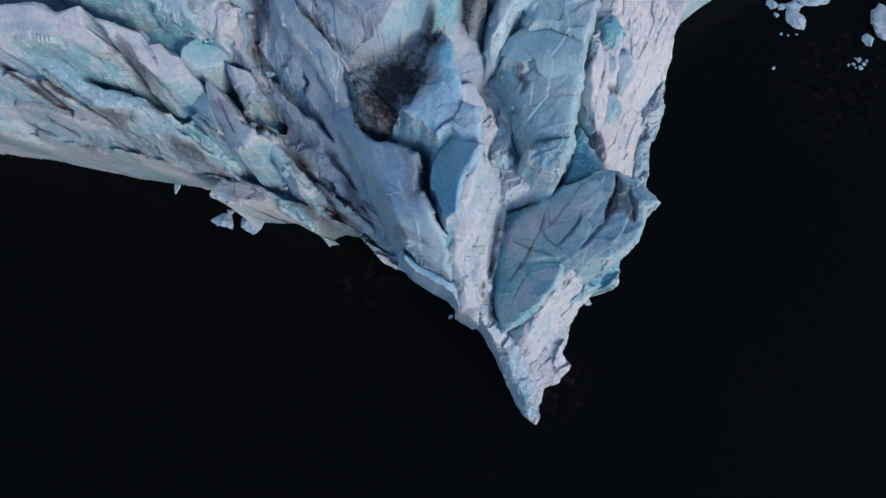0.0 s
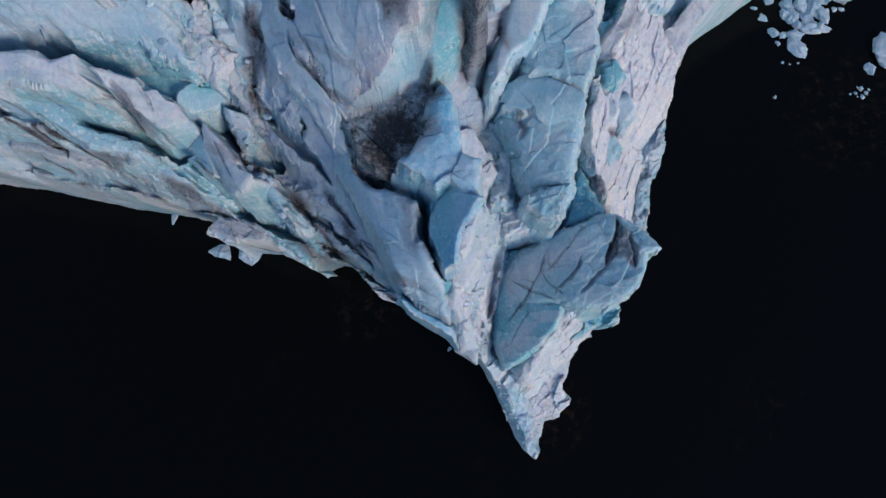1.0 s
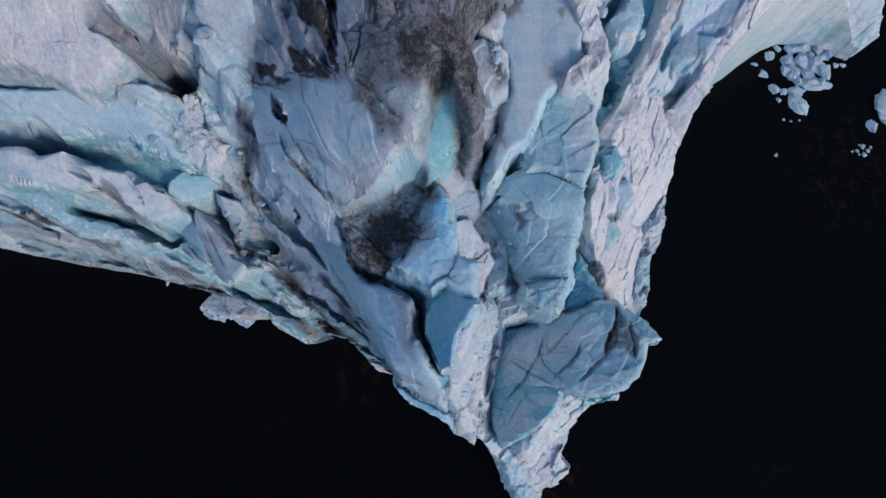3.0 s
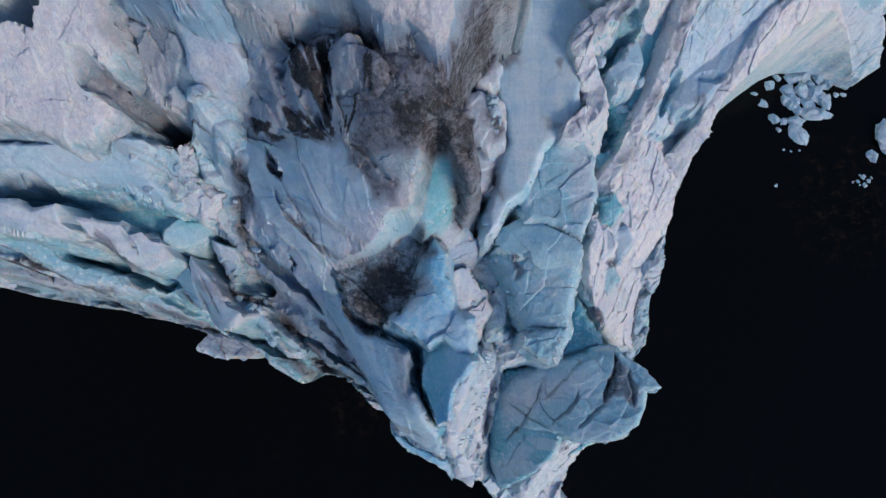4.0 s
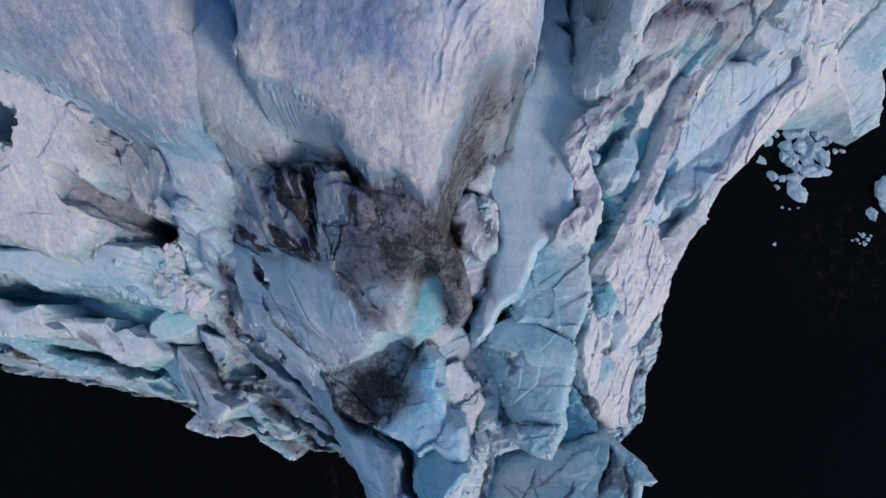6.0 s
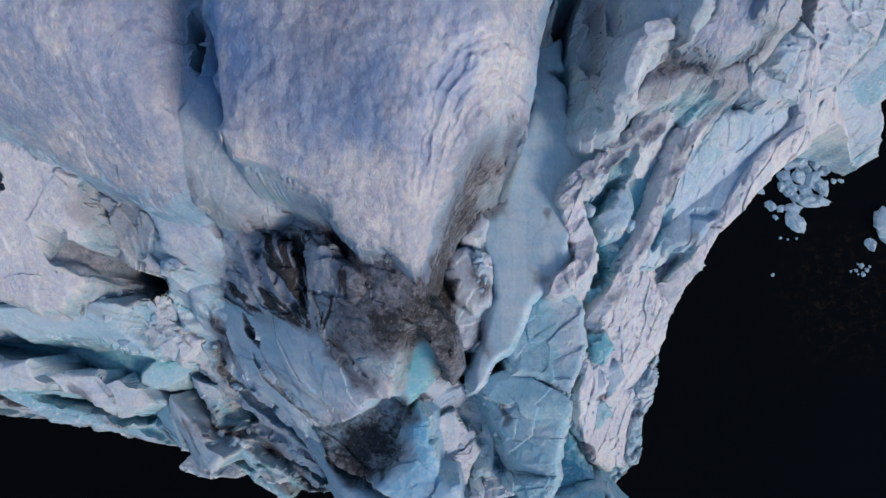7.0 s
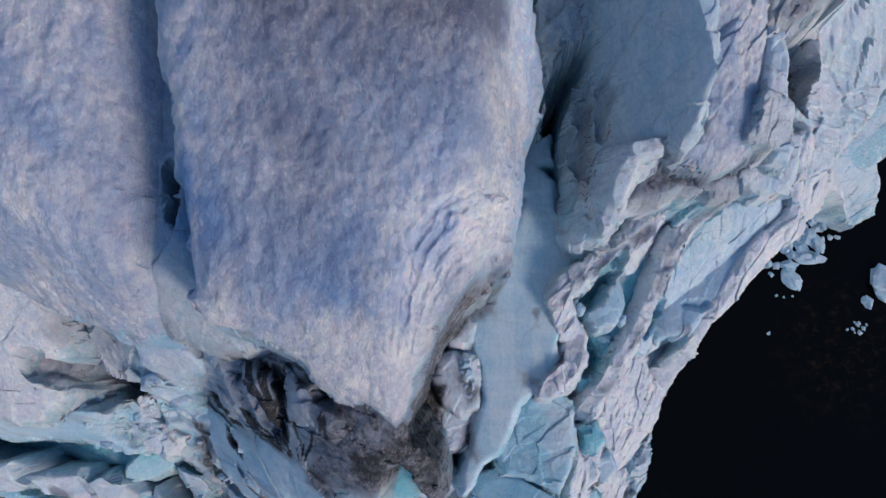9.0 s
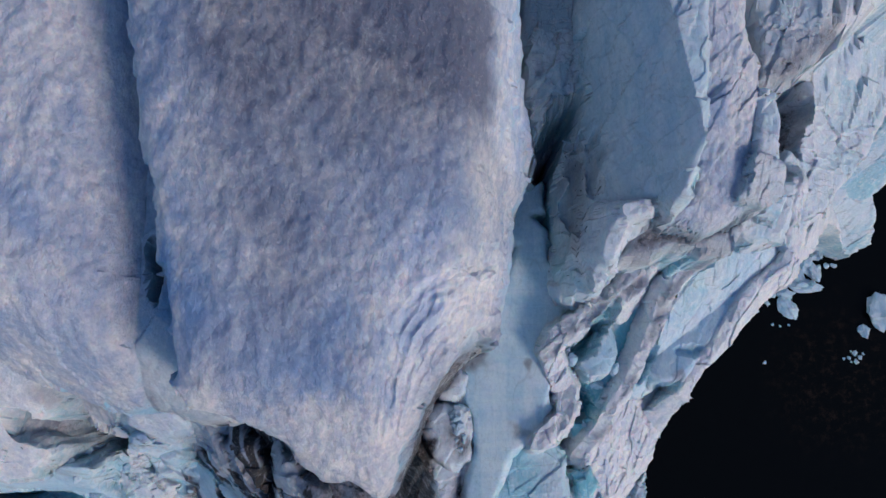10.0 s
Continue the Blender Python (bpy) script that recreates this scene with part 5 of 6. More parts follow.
tint_area('snow', [(4.5, 3.7), (6.1, 5.1), (7.5, 5.6), (6.5, 3.4), (5, 2)], soft=0.5, amount=0.6)
tint_area('dirt', [(2.9, 25.9), (3.5, 26), (4.1, 25.4), (4.3, 24.8), (3.6, 24.5), (3.3, 25.2)], soft=0.2, amount=0.6)
tint_area('blue', [(-0.6, 17.3), (0.6, 17.9), (1.2, 14.5), (-0.6, 14.5)], soft=0.5, amount=0.9)
tint_area('dirt', [(-6.5, 27.5), (-4.1, 27.2), (-3.4, 26.8), (-2.4, 25.6), (-2.6, 24.5), (-3.5, 24.9), (-5.5, 26.4), (-7.5, 26.7), (-8.8, 25.9), (-9.1, 26.3), (-8.1, 27.5)], soft=0.5, amount=0.5)
tint_area('dirt', [(-4.5, 27.2), (-2.8, 26.5), (-2.3, 25.6), (-2.6, 24.7), (-3.5, 24.9), (-4.5, 26.8)], soft=0.3, amount=0.72)
tint_area('dirt', [(-9.3, 25.9), (-7.5, 26.4), (-6.3, 24.8), (-7.1, 24.2), (-8.8, 24.9)], soft=0.4, amount=0.48)
tint_area('dirt', [(-1.4, 23.9), (0.2, 24.3), (0.7, 24.5), (0.7, 22.1), (-0.6, 21.5), (-1.5, 22.3)], soft=0.3, amount=0.62)
tint_area('dirt', [(-16.1, 29.5), (-15.4, 29.5), (-14, 28.3), (-13.4, 26.8), (-14.9, 27.1), (-15.8, 27.3), (-16.3, 28.2)], soft=0.4, amount=0.36)
tint_area('dirt', [(-9.9, 13), (-6.6, 10.2), (-6.3, 9.5), (-9.2, 11.5)], soft=0.4, amount=0.6)

# grey and brown dome, black hollows of the bowl
tint_area('dirt', [(-2.9, 25.9), (-2, 25.3), (-1.3, 25.3), (-0.4, 24.7), (0.3, 24), (1, 25.1), (2.2, 25.4), (2.1, 20.6), (1.7, 19.6), (1.2, 19.7), (0.8, 20.6), (0.7, 21.8), (0.3, 22.3), (-0.2, 22.2), (-0.4, 21.1), (-0.8, 19.9), (-1.8, 19.7), (-2.8, 19.9), (-3.8, 21.2), (-3.9, 22), (-4, 24.4)], soft=0.3, amount=0.56)
tint_area('dirt', [(-1.6, 23.1), (-0.3, 23.4), (0.4, 24.1), (1, 25), (2.2, 25.4), (1.9, 20.8), (1.3, 21.2), (0.6, 22.2), (0, 22.4), (-0.5, 21.8), (-1.3, 21.6), (-1.6, 22.3)], soft=0.3, amount=0.68)
tint_area('dirt', [(-1.3, 20.4), (-0.4, 21.5), (-0.5, 20.9), (-0.8, 19.9), (-1.5, 19.7)], soft=0.2, amount=0.12)
tint_area('dirt', [(-2.9, 21.1), (-1.4, 21.2), (-1.4, 20.5), (-2.4, 20.4)], soft=0.4, amount=0.24)
tint_area('dirt', [(-10.7, 25.9), (-9, 25.9), (-7.9, 26.6), (-6.8, 27.2), (-5.1, 26.9), (-3.7, 26.9), (-2.5, 26.1), (-1.9, 25.3), (-2.7, 25.3), (-3.5, 23.8), (-3.9, 22.1), (-5, 22.7), (-6.4, 23.3), (-7.1, 22.5), (-8, 23), (-9.9, 24.8)], soft=0.4, amount=0.4)
tint_area('dirt', [(-3.9, 26.9), (-2.5, 26.1), (-2.1, 25.6), (-1.9, 25.2), (-2.5, 25.3), (-3.4, 26.4), (-3.6, 25.5)], soft=0.2, amount=0.72)
tint_area('dirt', [(-12.5, 22.9), (-11, 22.4), (-11.9, 20.7), (-12.8, 19.9), (-13, 21.3)], soft=0.3, amount=0.58)
tint_area('dirt', [(-5.2, 17.7), (-3.6, 18), (-2.1, 18), (-1, 18.3), (-1, 17.1), (-0.2, 15.9), (-1.5, 15), (-2.9, 14.3), (-3.9, 14.7), (-5.2, 16)], soft=0.6, amount=0.5)
tint_area('dirt', [(-4, 17.2), (-2.3, 17.6), (-1.5, 17.1), (-1.5, 15.9), (-2.5, 15.6), (-3.2, 14.5), (-4.1, 15), (-4.5, 16.3)], soft=0.9, amount=0.8)
tint_area('blue', [(-9.5, 23.3), (-3.9, 22), (-3.2, 20.1), (-5.3, 17.5), (-6.4, 18.3), (-7.6, 20.5)], soft=0.8, amount=0.3)
tint_area('snow', [(-7.3, 28), (-5.7, 27.8), (-3.9, 27.1), (-3, 26.7), (-4, 26.9), (-5.6, 27.5), (-7, 27.5), (-8.9, 27.4), (-8.6, 27.8)], soft=0.2, amount=0.4)

# tone of the caps: old grey snow, painted blue shade side, painted sunlit terraced shoulder
tint_area('dirt', [(-6.2, 50.5), (6.1, 55), (5.2, 42), (4.7, 38.1), (2.2, 37.4), (-0.9, 36.1), (-4, 36.8), (-5.6, 40.2)], soft=2.5, amount=0.56)
tint_area('dirt', [(-4.1, 41), (-0.1, 40.8), (4.1, 42.2), (4.3, 39.5), (1, 38.2), (-0.9, 39.4), (-3.5, 38.5)], soft=2.0, amount=0.72)
tint_area('dirt', [(-3.7, 36.3), (-2.3, 36.9), (-1.6, 33.8), (-2.7, 31.1), (-3.7, 33.7)], soft=1.5, amount=0.44)
# sunlit shoulder, painted pale by taking out silt, and blue further down
tint_area('dirt', [(1.1, 33.7), (2.3, 34.6), (3.1, 33.2), (5, 33.8), (6.6, 34.1), (4.8, 31.1), (2.7, 29.8), (1.8, 28.6), (1, 26.9), (0.5, 27), (0.7, 29.8), (0.5, 31.9)], soft=1.2, amount=0.0)
tint_area('dirt', [(4.7, 43.8), (6.9, 49), (6, 39.9), (6.1, 37.9), (5.4, 36.7), (4.6, 37.8), (4.4, 40.2)], soft=0.5, amount=0.03)
tint_area('blue', [(3.4, 33.2), (4.7, 33.5), (5.1, 32), (4.6, 30.6), (2.6, 29.2), (1.7, 27.8), (0.6, 26.2), (-0.5, 26.4), (-0.3, 27.3), (1.2, 28.4), (2.3, 30.4)], soft=0.8, amount=0.0)
# shade of the west side painted blue, then blue patches on the top
tint_area('blue', [(-6.7, 49.1), (-5.6, 49.1), (-5.6, 39.9), (-5.5, 34.4), (-5.1, 31.7), (-6, 29), (-7.8, 31.6), (-6.7, 35.5)], soft=1.2, amount=1.3)
tint_area('blue', [(-2.3, 29.7), (-0.8, 30.9), (-0.1, 28.2), (-1.2, 27), (-2.8, 27.4)], soft=1.5, amount=1.0)
tint_area('blue', [(-2.8, 29), (-0.9, 28.6), (-1.3, 27.2), (-2.9, 27.4)], soft=1.5, amount=1.0)
tint_area('blue', [(-4, 38.9), (-0.8, 38.3), (-0.4, 36.2), (-2.6, 36.4)], soft=2, amount=0.9)
tint_area('dirt', [(-7, 27.9), (-5, 28.1), (-3.1, 27.7), (-2, 27.2), (-2.4, 26.6), (-3.6, 27.2), (-6.2, 27.3), (-8.7, 27)], soft=0.35, amount=0.24)


def blurred(a, n):
    for _ in range(n):
        p = np.pad(a, 1, mode="edge")
        a = (p[:-2, 1:-1] + p[2:, 1:-1] + p[1:-1, :-2] + p[1:-1, 2:] + 2 * p[1:-1, 1:-1]) / 6
    return a


CLEAN, SILT = np.zeros(X.shape), np.zeros(X.shape)
for line, width, depth, clean, silt in CUTS:
    part = window([p[0] for p in line], [p[1] for p in line], 3 * width + 1)
    x, y = X[part] + 0.6 * WX[part], Y[part] + 0.6 * WY[part]
    open_to = np.zeros(x.shape)
    lengths = np.cumsum([0.0] + [math.hypot(b[0] - a[0], b[1] - a[1]) for a, b in zip(line, line[1:])])
    for n, ((ax, ay), (bx, by)) in enumerate(zip(line, line[1:])):
        ex, ey = bx - ax, by - ay
        k = np.clip(((x - ax) * ex + (y - ay) * ey) / (ex * ex + ey * ey), 0, 1)
        along = (lengths[n] + k * (lengths[n + 1] - lengths[n])) / lengths[-1]
        gap = width * (0.25 + 0.75 * np.sin(np.pi * along) ** 0.6) * (1 + 0.5 * CRUMBLE[part])
        fade = np.clip(5 * along, 0.05, 1) * np.clip(5 * (1 - along), 0.05, 1)
        open_to = np.maximum(open_to, fade * np.clip(1.25 - np.hypot(x - ax - k * ex, y - ay - k * ey) / gap, 0, 1))
    H[part] -= depth * open_to ** 0.6
    CLEAN[part] = np.maximum(CLEAN[part], clean * open_to ** 0.3)
    SILT[part] = np.maximum(SILT[part], silt * open_to ** 0.3)

# joints between the broken plates, open here and there and filled with silt
JOINT = np.choose(GRAIN, [g[2] for g in GRAINS]) * np.clip(3.0 * fractal(X / 2.3, Y / 2.3, 91, 3) - 0.25, 0, 1)
RELIEF = np.choose(GRAIN, [g[0] for g in GRAINS])
TONE = np.choose(GRAIN, [g[1] for g in GRAINS])
ROUGH = blurred(ROUGH, 2)
RIDGED = 1 - 2.2 * np.abs(fractal(X / 0.75 + 0.8 * WX, Y / 0.75 + 0.8 * WY, 101, 3))
H = H + np.clip(1.6 * ROUGH, 0, 0.7) * 0.13 * RIDGED
H = H + ROUGH * (0.95 * RELIEF + 0.12 * CRUMBLE - 0.16 * JOINT)
# flutes worn down the dome and the ramp
FLUTED = blurred(np.isin(OWNER, [n for n, (form, _) in enumerate(FORMS) if form in ("ice_dome", "ice_ramp", "debris_bowl")]).astype(float), 3)
DOWN = (0.9 * X + 0.43 * Y + 0.8 * WX, -0.43 * X + 0.9 * Y)
H += FLUTED * (0.30 * fractal(DOWN[0] / 1.5, DOWN[1] / 8, 141, 2) + 0.12 * fractal(DOWN[0] / 0.5, DOWN[1] / 3.5, 144, 3))
# sun cups on the snow
SNOW = blurred(np.array([LOOKS[kind][0] > 0.9 for _, kind in FORMS] + [False])[OWNER].astype(float), 3)
H += SNOW * (0.055 * fractal(X / 0.2, Y / 0.28, 72, 1) + 0.11 * fractal(X / 0.42, Y / 0.62, 71, 2) + 0.14 * fractal(X / 1.3, Y / 2.6, 75, 3))
# sea cliffs all round
shore = inward(COAST, X + 0.4 * WX, Y + 0.4 * WY)
H = np.minimum(H, np.maximum(45.0 * (shore + 0.3), -4.0) + 0.8 * RELIEF)

# the berg ends in cliffs on the far sides too
brink = np.minimum(np.minimum(X - XS[0], XS[-1] - X), YS[-1] - Y) + 1.5 * fractal(X / 9, Y / 9, 121, 3)
H = np.minimum(H, np.maximum(16.0 * (brink - 2.5), -4.0))

# silt, snow and colour of the ice over the plan
LAYERS = []
for k in range(4):
    values = np.array([LOOKS[kind][k] for _, kind in FORMS] + [0.0])
    LAYERS.append(blurred(values[OWNER], 2))
CLEAN = blurred(CLEAN, 3)
LAYERS[0] *= 1 - CLEAN
LAYERS[2] = np.maximum(LAYERS[2], CLEAN)
LAYERS[3] = np.maximum(LAYERS[3], blurred(np.maximum(SILT, np.clip(3 * ROUGH, 0, 1) * 0.75 * JOINT * np.clip(0.6 + 2 * fractal(X / 5, Y / 5, 95, 2), 0, 1)), 1))
for kind, edge, soft, amount in TINT_AREAS:
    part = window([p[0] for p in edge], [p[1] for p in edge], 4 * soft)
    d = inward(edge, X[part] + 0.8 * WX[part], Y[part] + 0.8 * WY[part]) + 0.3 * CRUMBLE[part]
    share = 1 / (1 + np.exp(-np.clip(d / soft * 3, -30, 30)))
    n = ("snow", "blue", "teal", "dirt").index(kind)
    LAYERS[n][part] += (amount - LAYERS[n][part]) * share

# silt washed down the bowl in streaks that fan out from its foot
ux, uy = X + 0.7 * WX + 4.2, Y + 0.7 * WY - 21.9
bowl = inward([(-11, 26.4), (-9, 27.3), (-6, 27.2), (-3.4, 26.4), (-2, 25.2), (-2.6, 23.4), (-4, 22.2), (-6, 22.6), (-8.6, 23.4), (-10.4, 24.6)], X + WX, Y + WY)
fan = 3.2 * fractal(9 * np.arctan2(uy, ux) + 40, np.hypot(ux, uy) / 3.2, 131, 4) + 0.8 * fractal(X / 1.4, Y / 1.4, 135, 3) + 0.25
LAYERS[3] = np.maximum(LAYERS[3], np.clip(bowl / 0.8 + 0.5, 0, 1) * np.clip(fan, 0, 1) ** 1.3 * 0.8)

# silt and clear ice in thin layers along the fins
RUN = (X * math.cos(radians(-27)) + Y * math.sin(radians(-27)) + WX, -X * math.sin(radians(-27)) + Y * math.cos(radians(-27)) + WY)
FINS = blurred((GRAIN == 0).astype(float), 2) * np.clip(ROUGH * 5, 0, 1)
LAYERS[3] = np.maximum(LAYERS[3], 0.62 * FINS * np.clip(4 * fractal(RUN[0] / 5, RUN[1] / 0.5, 111, 3) - 1.2, 0, 1))
LAYERS[2] = np.maximum(LAYERS[2], 0.9 * FINS * np.clip(4 * fractal(RUN[0] / 6, RUN[1] / 1.1, 115, 2) - 0.9, 0, 1))

# whitened convex crests, and the way the ice runs
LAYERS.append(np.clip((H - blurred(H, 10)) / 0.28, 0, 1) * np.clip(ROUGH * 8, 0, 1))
LAYERS.append(blurred(np.array([0.0, 1.0, 0.5, 1.0])[GRAIN], 4))
LAYERS.append(blurred(TONE, 1) * np.clip(ROUGH * 3, 0, 1))
LAYERS.append(np.clip(ROUGH * 3, 0, 1))

# walls are broken in and out, not only up and down
GY, GX = np.gradient(H, YS, XS)
slope = np.hypot(GX, GY)
steep = np.clip(slope / 3 - 0.35, 0, 1) * np.clip(8 / np.maximum(slope, 1), 0.12, 1)
ACROSS = 0.42 * shards(Y + WX, 0.45 * H, 1.5, 15, 1.3, 51) + 0.20 * shards(Y, 0.5 * H, 0.6, -10, 1.4, 52)
ALONG = 0.42 * shards(X + WY, 0.45 * H, 1.5, -15, 1.3, 61) + 0.20 * shards(X, 0.5 * H, 0.6, 10, 1.4, 62)
PX = X + 0.62 * steep * ACROSS[0]
PY = Y + 0.62 * steep * ALONG[0]
LAYERS[6] += steep * (1.5 * (ACROSS + ALONG)[1] - LAYERS[6])
LAYERS[7] = np.maximum(LAYERS[7], steep * (1 - np.clip(LAYERS[0], 0, 1)))

berg = tagged(new("iceberg"), "large blue-white iceberg with snow caps, fins and silt bands", "iceberg")
PART_LABELS = {
    "snow_cap": "wind-rippled snow cap on a high ice block", "frozen_pool": "smooth pale blue refrozen melt pool", "debris_bowl": "dark hollow of silt and rock debris",
    "ice_dome": "fluted pale blue ice dome with silt streaks", "ice_ramp": "smooth pale blue ice ramp", "snow_shelf": "white snow shelf with a broken lip", "ice_pocket": "clear turquoise ice pocket", "debris_cone": "black patch of rock debris", "dirty_ice_wall": "brown silty ice wall", "dirty_ledge": "brown silty ledge",
    "beak_block": "blue ice block with a pointed beak", "ice_tongue": "turquoise ice tongue", "rough_flank": "crumbly white ice flank",
}
# cliffs undercut at the waterline
INY, INX = np.gradient(blurred(shore, 6), YS, XS)
under = np.where(Y < 24, 1.1, 0.4) * np.clip(1 - H / 11, 0, 1) * np.clip(1.5 - np.abs(shore), 0, 1) * np.where((X < 1) | (X > 13.5), 1, 0.25)
PX, PY = PX + under * np.clip(INX, -1, 1), PY + under * np.clip(INY, -1, 1)
V = np.stack([PX, PY, H], -1).reshape(-1, 3)
cols = len(XS)
corner = (np.arange(len(YS) - 1)[:, None] * cols + np.arange(cols - 1)[None, :])
quads = np.stack([corner, corner + 1, corner + cols + 1, corner + cols], -1).reshape(-1, 4)


def pieces(owner):
    """Numbers the connected areas of equal owner; scraps join the area beside them."""
    root, runs, above = [], [], []

    def top(i):
        while root[i] != i:
            root[i] = root[root[i]]
            i = root[i]
        return i

    for row in owner:
        cuts = np.flatnonzero(np.diff(row)) + 1
        starts, ends = np.r_[0, cuts], np.r_[cuts, len(row)]
        line, n = [], 0
        for s, e in zip(starts.tolist(), ends.tolist()):
            me = len(root)
            root.append(me)
            while n < len(above) and above[n][1] <= s:
                n += 1
            k = n
            while k < len(above) and above[k][0] < e:
                if above[k][3] == row[s]:
                    root[top(above[k][2])] = top(me)
                k += 1
            line.append((s, e, me, row[s]))
        runs.append(line)
        above = line
    size = {}
    for line in runs:
        for s, e, me, _ in line:
            size[top(me)] = size.get(top(me), 0) + e - s
    out = np.empty(owner.shape, int)
    for i, line in enumerate(runs):
        last = -1
        for s, e, me, who in line:
            if size[top(me)] > 720 or last < 0 or who == -9:
                last = top(me) if who != -9 else -1
            elif size[last] < 720 and i and out[i - 1, s] >= 0:
                last = out[i - 1, s]
            out[i, s:e] = last
    return out


wet = H.reshape(-1)[quads].max(1) > -1.5
AREA = pieces(np.where(wet.reshape(len(YS) - 1, cols - 1), OWNER[:-1, :-1], -9))
quads, areas = quads[wet], AREA.reshape(-1)[wet]
kinds = OWNER[:-1, :-1].reshape(-1)[wet]
order = np.argsort(areas, kind="stable")
quads, areas, kinds = quads[order], areas[order], kinds[order]
starts = np.flatnonzero(np.r_[True, np.diff(areas) != 0])
for first, last in zip(starts, np.r_[starts[1:], len(areas)]):
    faces = quads[first:last]
    k = int(np.bincount(np.maximum(kinds[first:last], 0)).argmax())
    name, kind = FORMS[k]
    used, faces = np.unique(faces, return_inverse=True)
    faces = faces.reshape(-1)
    mesh = bpy.data.meshes.new(name)
    mesh.vertices.add(len(used))
    mesh.vertices.foreach_set("co", V[used].astype(np.float32).reshape(-1))
    mesh.loops.add(len(faces))
    mesh.loops.foreach_set("vertex_index", faces.astype(np.int32))
    mesh.polygons.add(len(faces) // 4)
    mesh.polygons.foreach_set("loop_start", np.arange(0, len(faces), 4, dtype=np.int32))
    mesh.polygons.foreach_set("use_smooth", np.ones(len(faces) // 4, bool))
    mesh.update(calc_edges=True)
    mesh.set_sharp_from_angle(angle=radians(34))
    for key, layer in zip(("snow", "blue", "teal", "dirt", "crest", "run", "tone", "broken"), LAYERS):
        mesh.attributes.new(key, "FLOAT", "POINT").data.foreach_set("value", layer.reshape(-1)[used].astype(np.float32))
    mesh.materials.append(ICE)
    ob = new(name, mesh)
    ob.parent = berg
    if name in PART_LABELS:
        ob["label"] = PART_LABELS[name]

# ---------------------------------------------------------------- water
mesh = bpy.data.meshes.new("water")
mesh.from_pydata([(-4000, -4000, 0), (4000, -4000, 0), (4000, 4000, 0), (-4000, 4000, 0)], [], [(0, 1, 2, 3)])
mesh.materials.append(WATER)
tagged(new("water", mesh), "still near-black fjord water", "water", kind="structure")


# ---------------------------------------------------------------- floes
def floe(name, label, x, y, wide, long, high, turn, seed, group, category="ice floe", z=None):
    """A broken lump of ice, cut by random planes: afloat, or lying on the berg at z."""
    r = random.Random(seed)
    bm = bmesh.new()
    bmesh.ops.create_icosphere(bm, subdivisions=3, radius=1.0)
    for _ in range(12):
        n = Vector((r.uniform(-1, 1), r.uniform(-1, 1), r.uniform(-0.2, 1.0))).normalized()
        cut = r.uniform(0.38, 0.75)
        for v in bm.verts:
            over = v.co.dot(n) - cut
            if over > 0:
                v.co -= n * over
    for v in bm.verts:
        v.co += v.co.normalized() * 0.22 * noise.fractal(v.co * 3.4 + Vector((seed, 0, 0)), 1.0, 2.0, 3)
        v.co = Vector((v.co.x * wide / 2, v.co.y * long / 2, v.co.z * high))
    for axis, size in ((0, wide), (1, long)):
        reach = max(v.co[axis] for v in bm.verts) - min(v.co[axis] for v in bm.verts)
        for v in bm.verts:
            v.co[axis] *= size / reach
    mesh = bpy.data.meshes.new(name)
    bm.to_mesh(mesh)
    bm.free()
    for key, value in (("snow", 0.3), ("blue", 0.35), ("teal", 0.3), ("dirt", 0.08), ("crest", 0.2), ("run", 0.5), ("tone", 0.0), ("broken", 0.6)):
        mesh.attributes.new(key, "FLOAT", "POINT").data.foreach_set("value", np.full(len(mesh.vertices), value, np.float32))
    mesh.materials.append(ICE)
    ob = tagged(new(name, mesh), label, category, group)
    ob.matrix_world = pose(x, y, high * 0.25 if z is None else z, 0, 0, turn)
    return ob


for n, (x, y, wide, long) in enumerate([(36.3, 40.1, 1.7, 1.3), (37.6, 40.5, 1.4, 1.2), (39, 40.2, 1.5, 1.3), (39.9, 39.6, 1.1, 1.5), (35.8, 38.9, 1.2, 1.4), (37, 38.9, 1.5, 1.5), (38.5, 38.7, 1.7, 1.5), (36.2, 37.6, 1.4, 1.3), (37.6, 37.4, 1.4, 1), (39.4, 37.7, 1.4, 1.5), (35.4, 37.9, 0.8, 0.9), (39, 36.6, 1, 0.7), (38.2, 39.5, 1, 0.8), (36.6, 36.7, 0.9, 0.7)]):
    floe("ice_floe", "broken pale blue ice block jammed in a raft of floes", x, y, 1.3 * wide, 1.3 * long, 0.5 + 0.13 * (n % 4), 37 * n, 201 + n, "floes off the berg")
floe("ice_floe", "small pale ice floe afloat on dark water", 39.4, 37.9, 2, 2.67, 0.6, 0, 2, "floes off the berg")
floe("ice_floe", "large broken ice floe afloat beside the berg", 38.6, 36.3, 3.67, 1.6, 0.48, -15, 3, "floes off the berg")
floe("ice_floe", "small pale ice floe afloat on dark water", 36.7, 34.1, 2.13, 3.07, 0.64, 10, 4, "floes off the berg")
floe("ice_floe", "small pale ice floe afloat on dark water", 36.6, 35.6, 2, 1.33, 0.4, 0, 5, "floes off the berg")
floe("ice_floe", "small pale ice floe afloat on dark water", 34.2, 36, 1.33, 1.2, 0.36, 0, 6, "floes off the berg")
floe("brash_ice", "tiny bit of brash ice afloat", 35.1, 35.6, 0.93, 0.8, 0.24, 0, 7, "floes off the berg")
floe("ice_floe", "small pale ice floe afloat on dark water", 33.3, 37.5, 1.07, 0.8, 0.24, 0, 8, "floes off the berg")
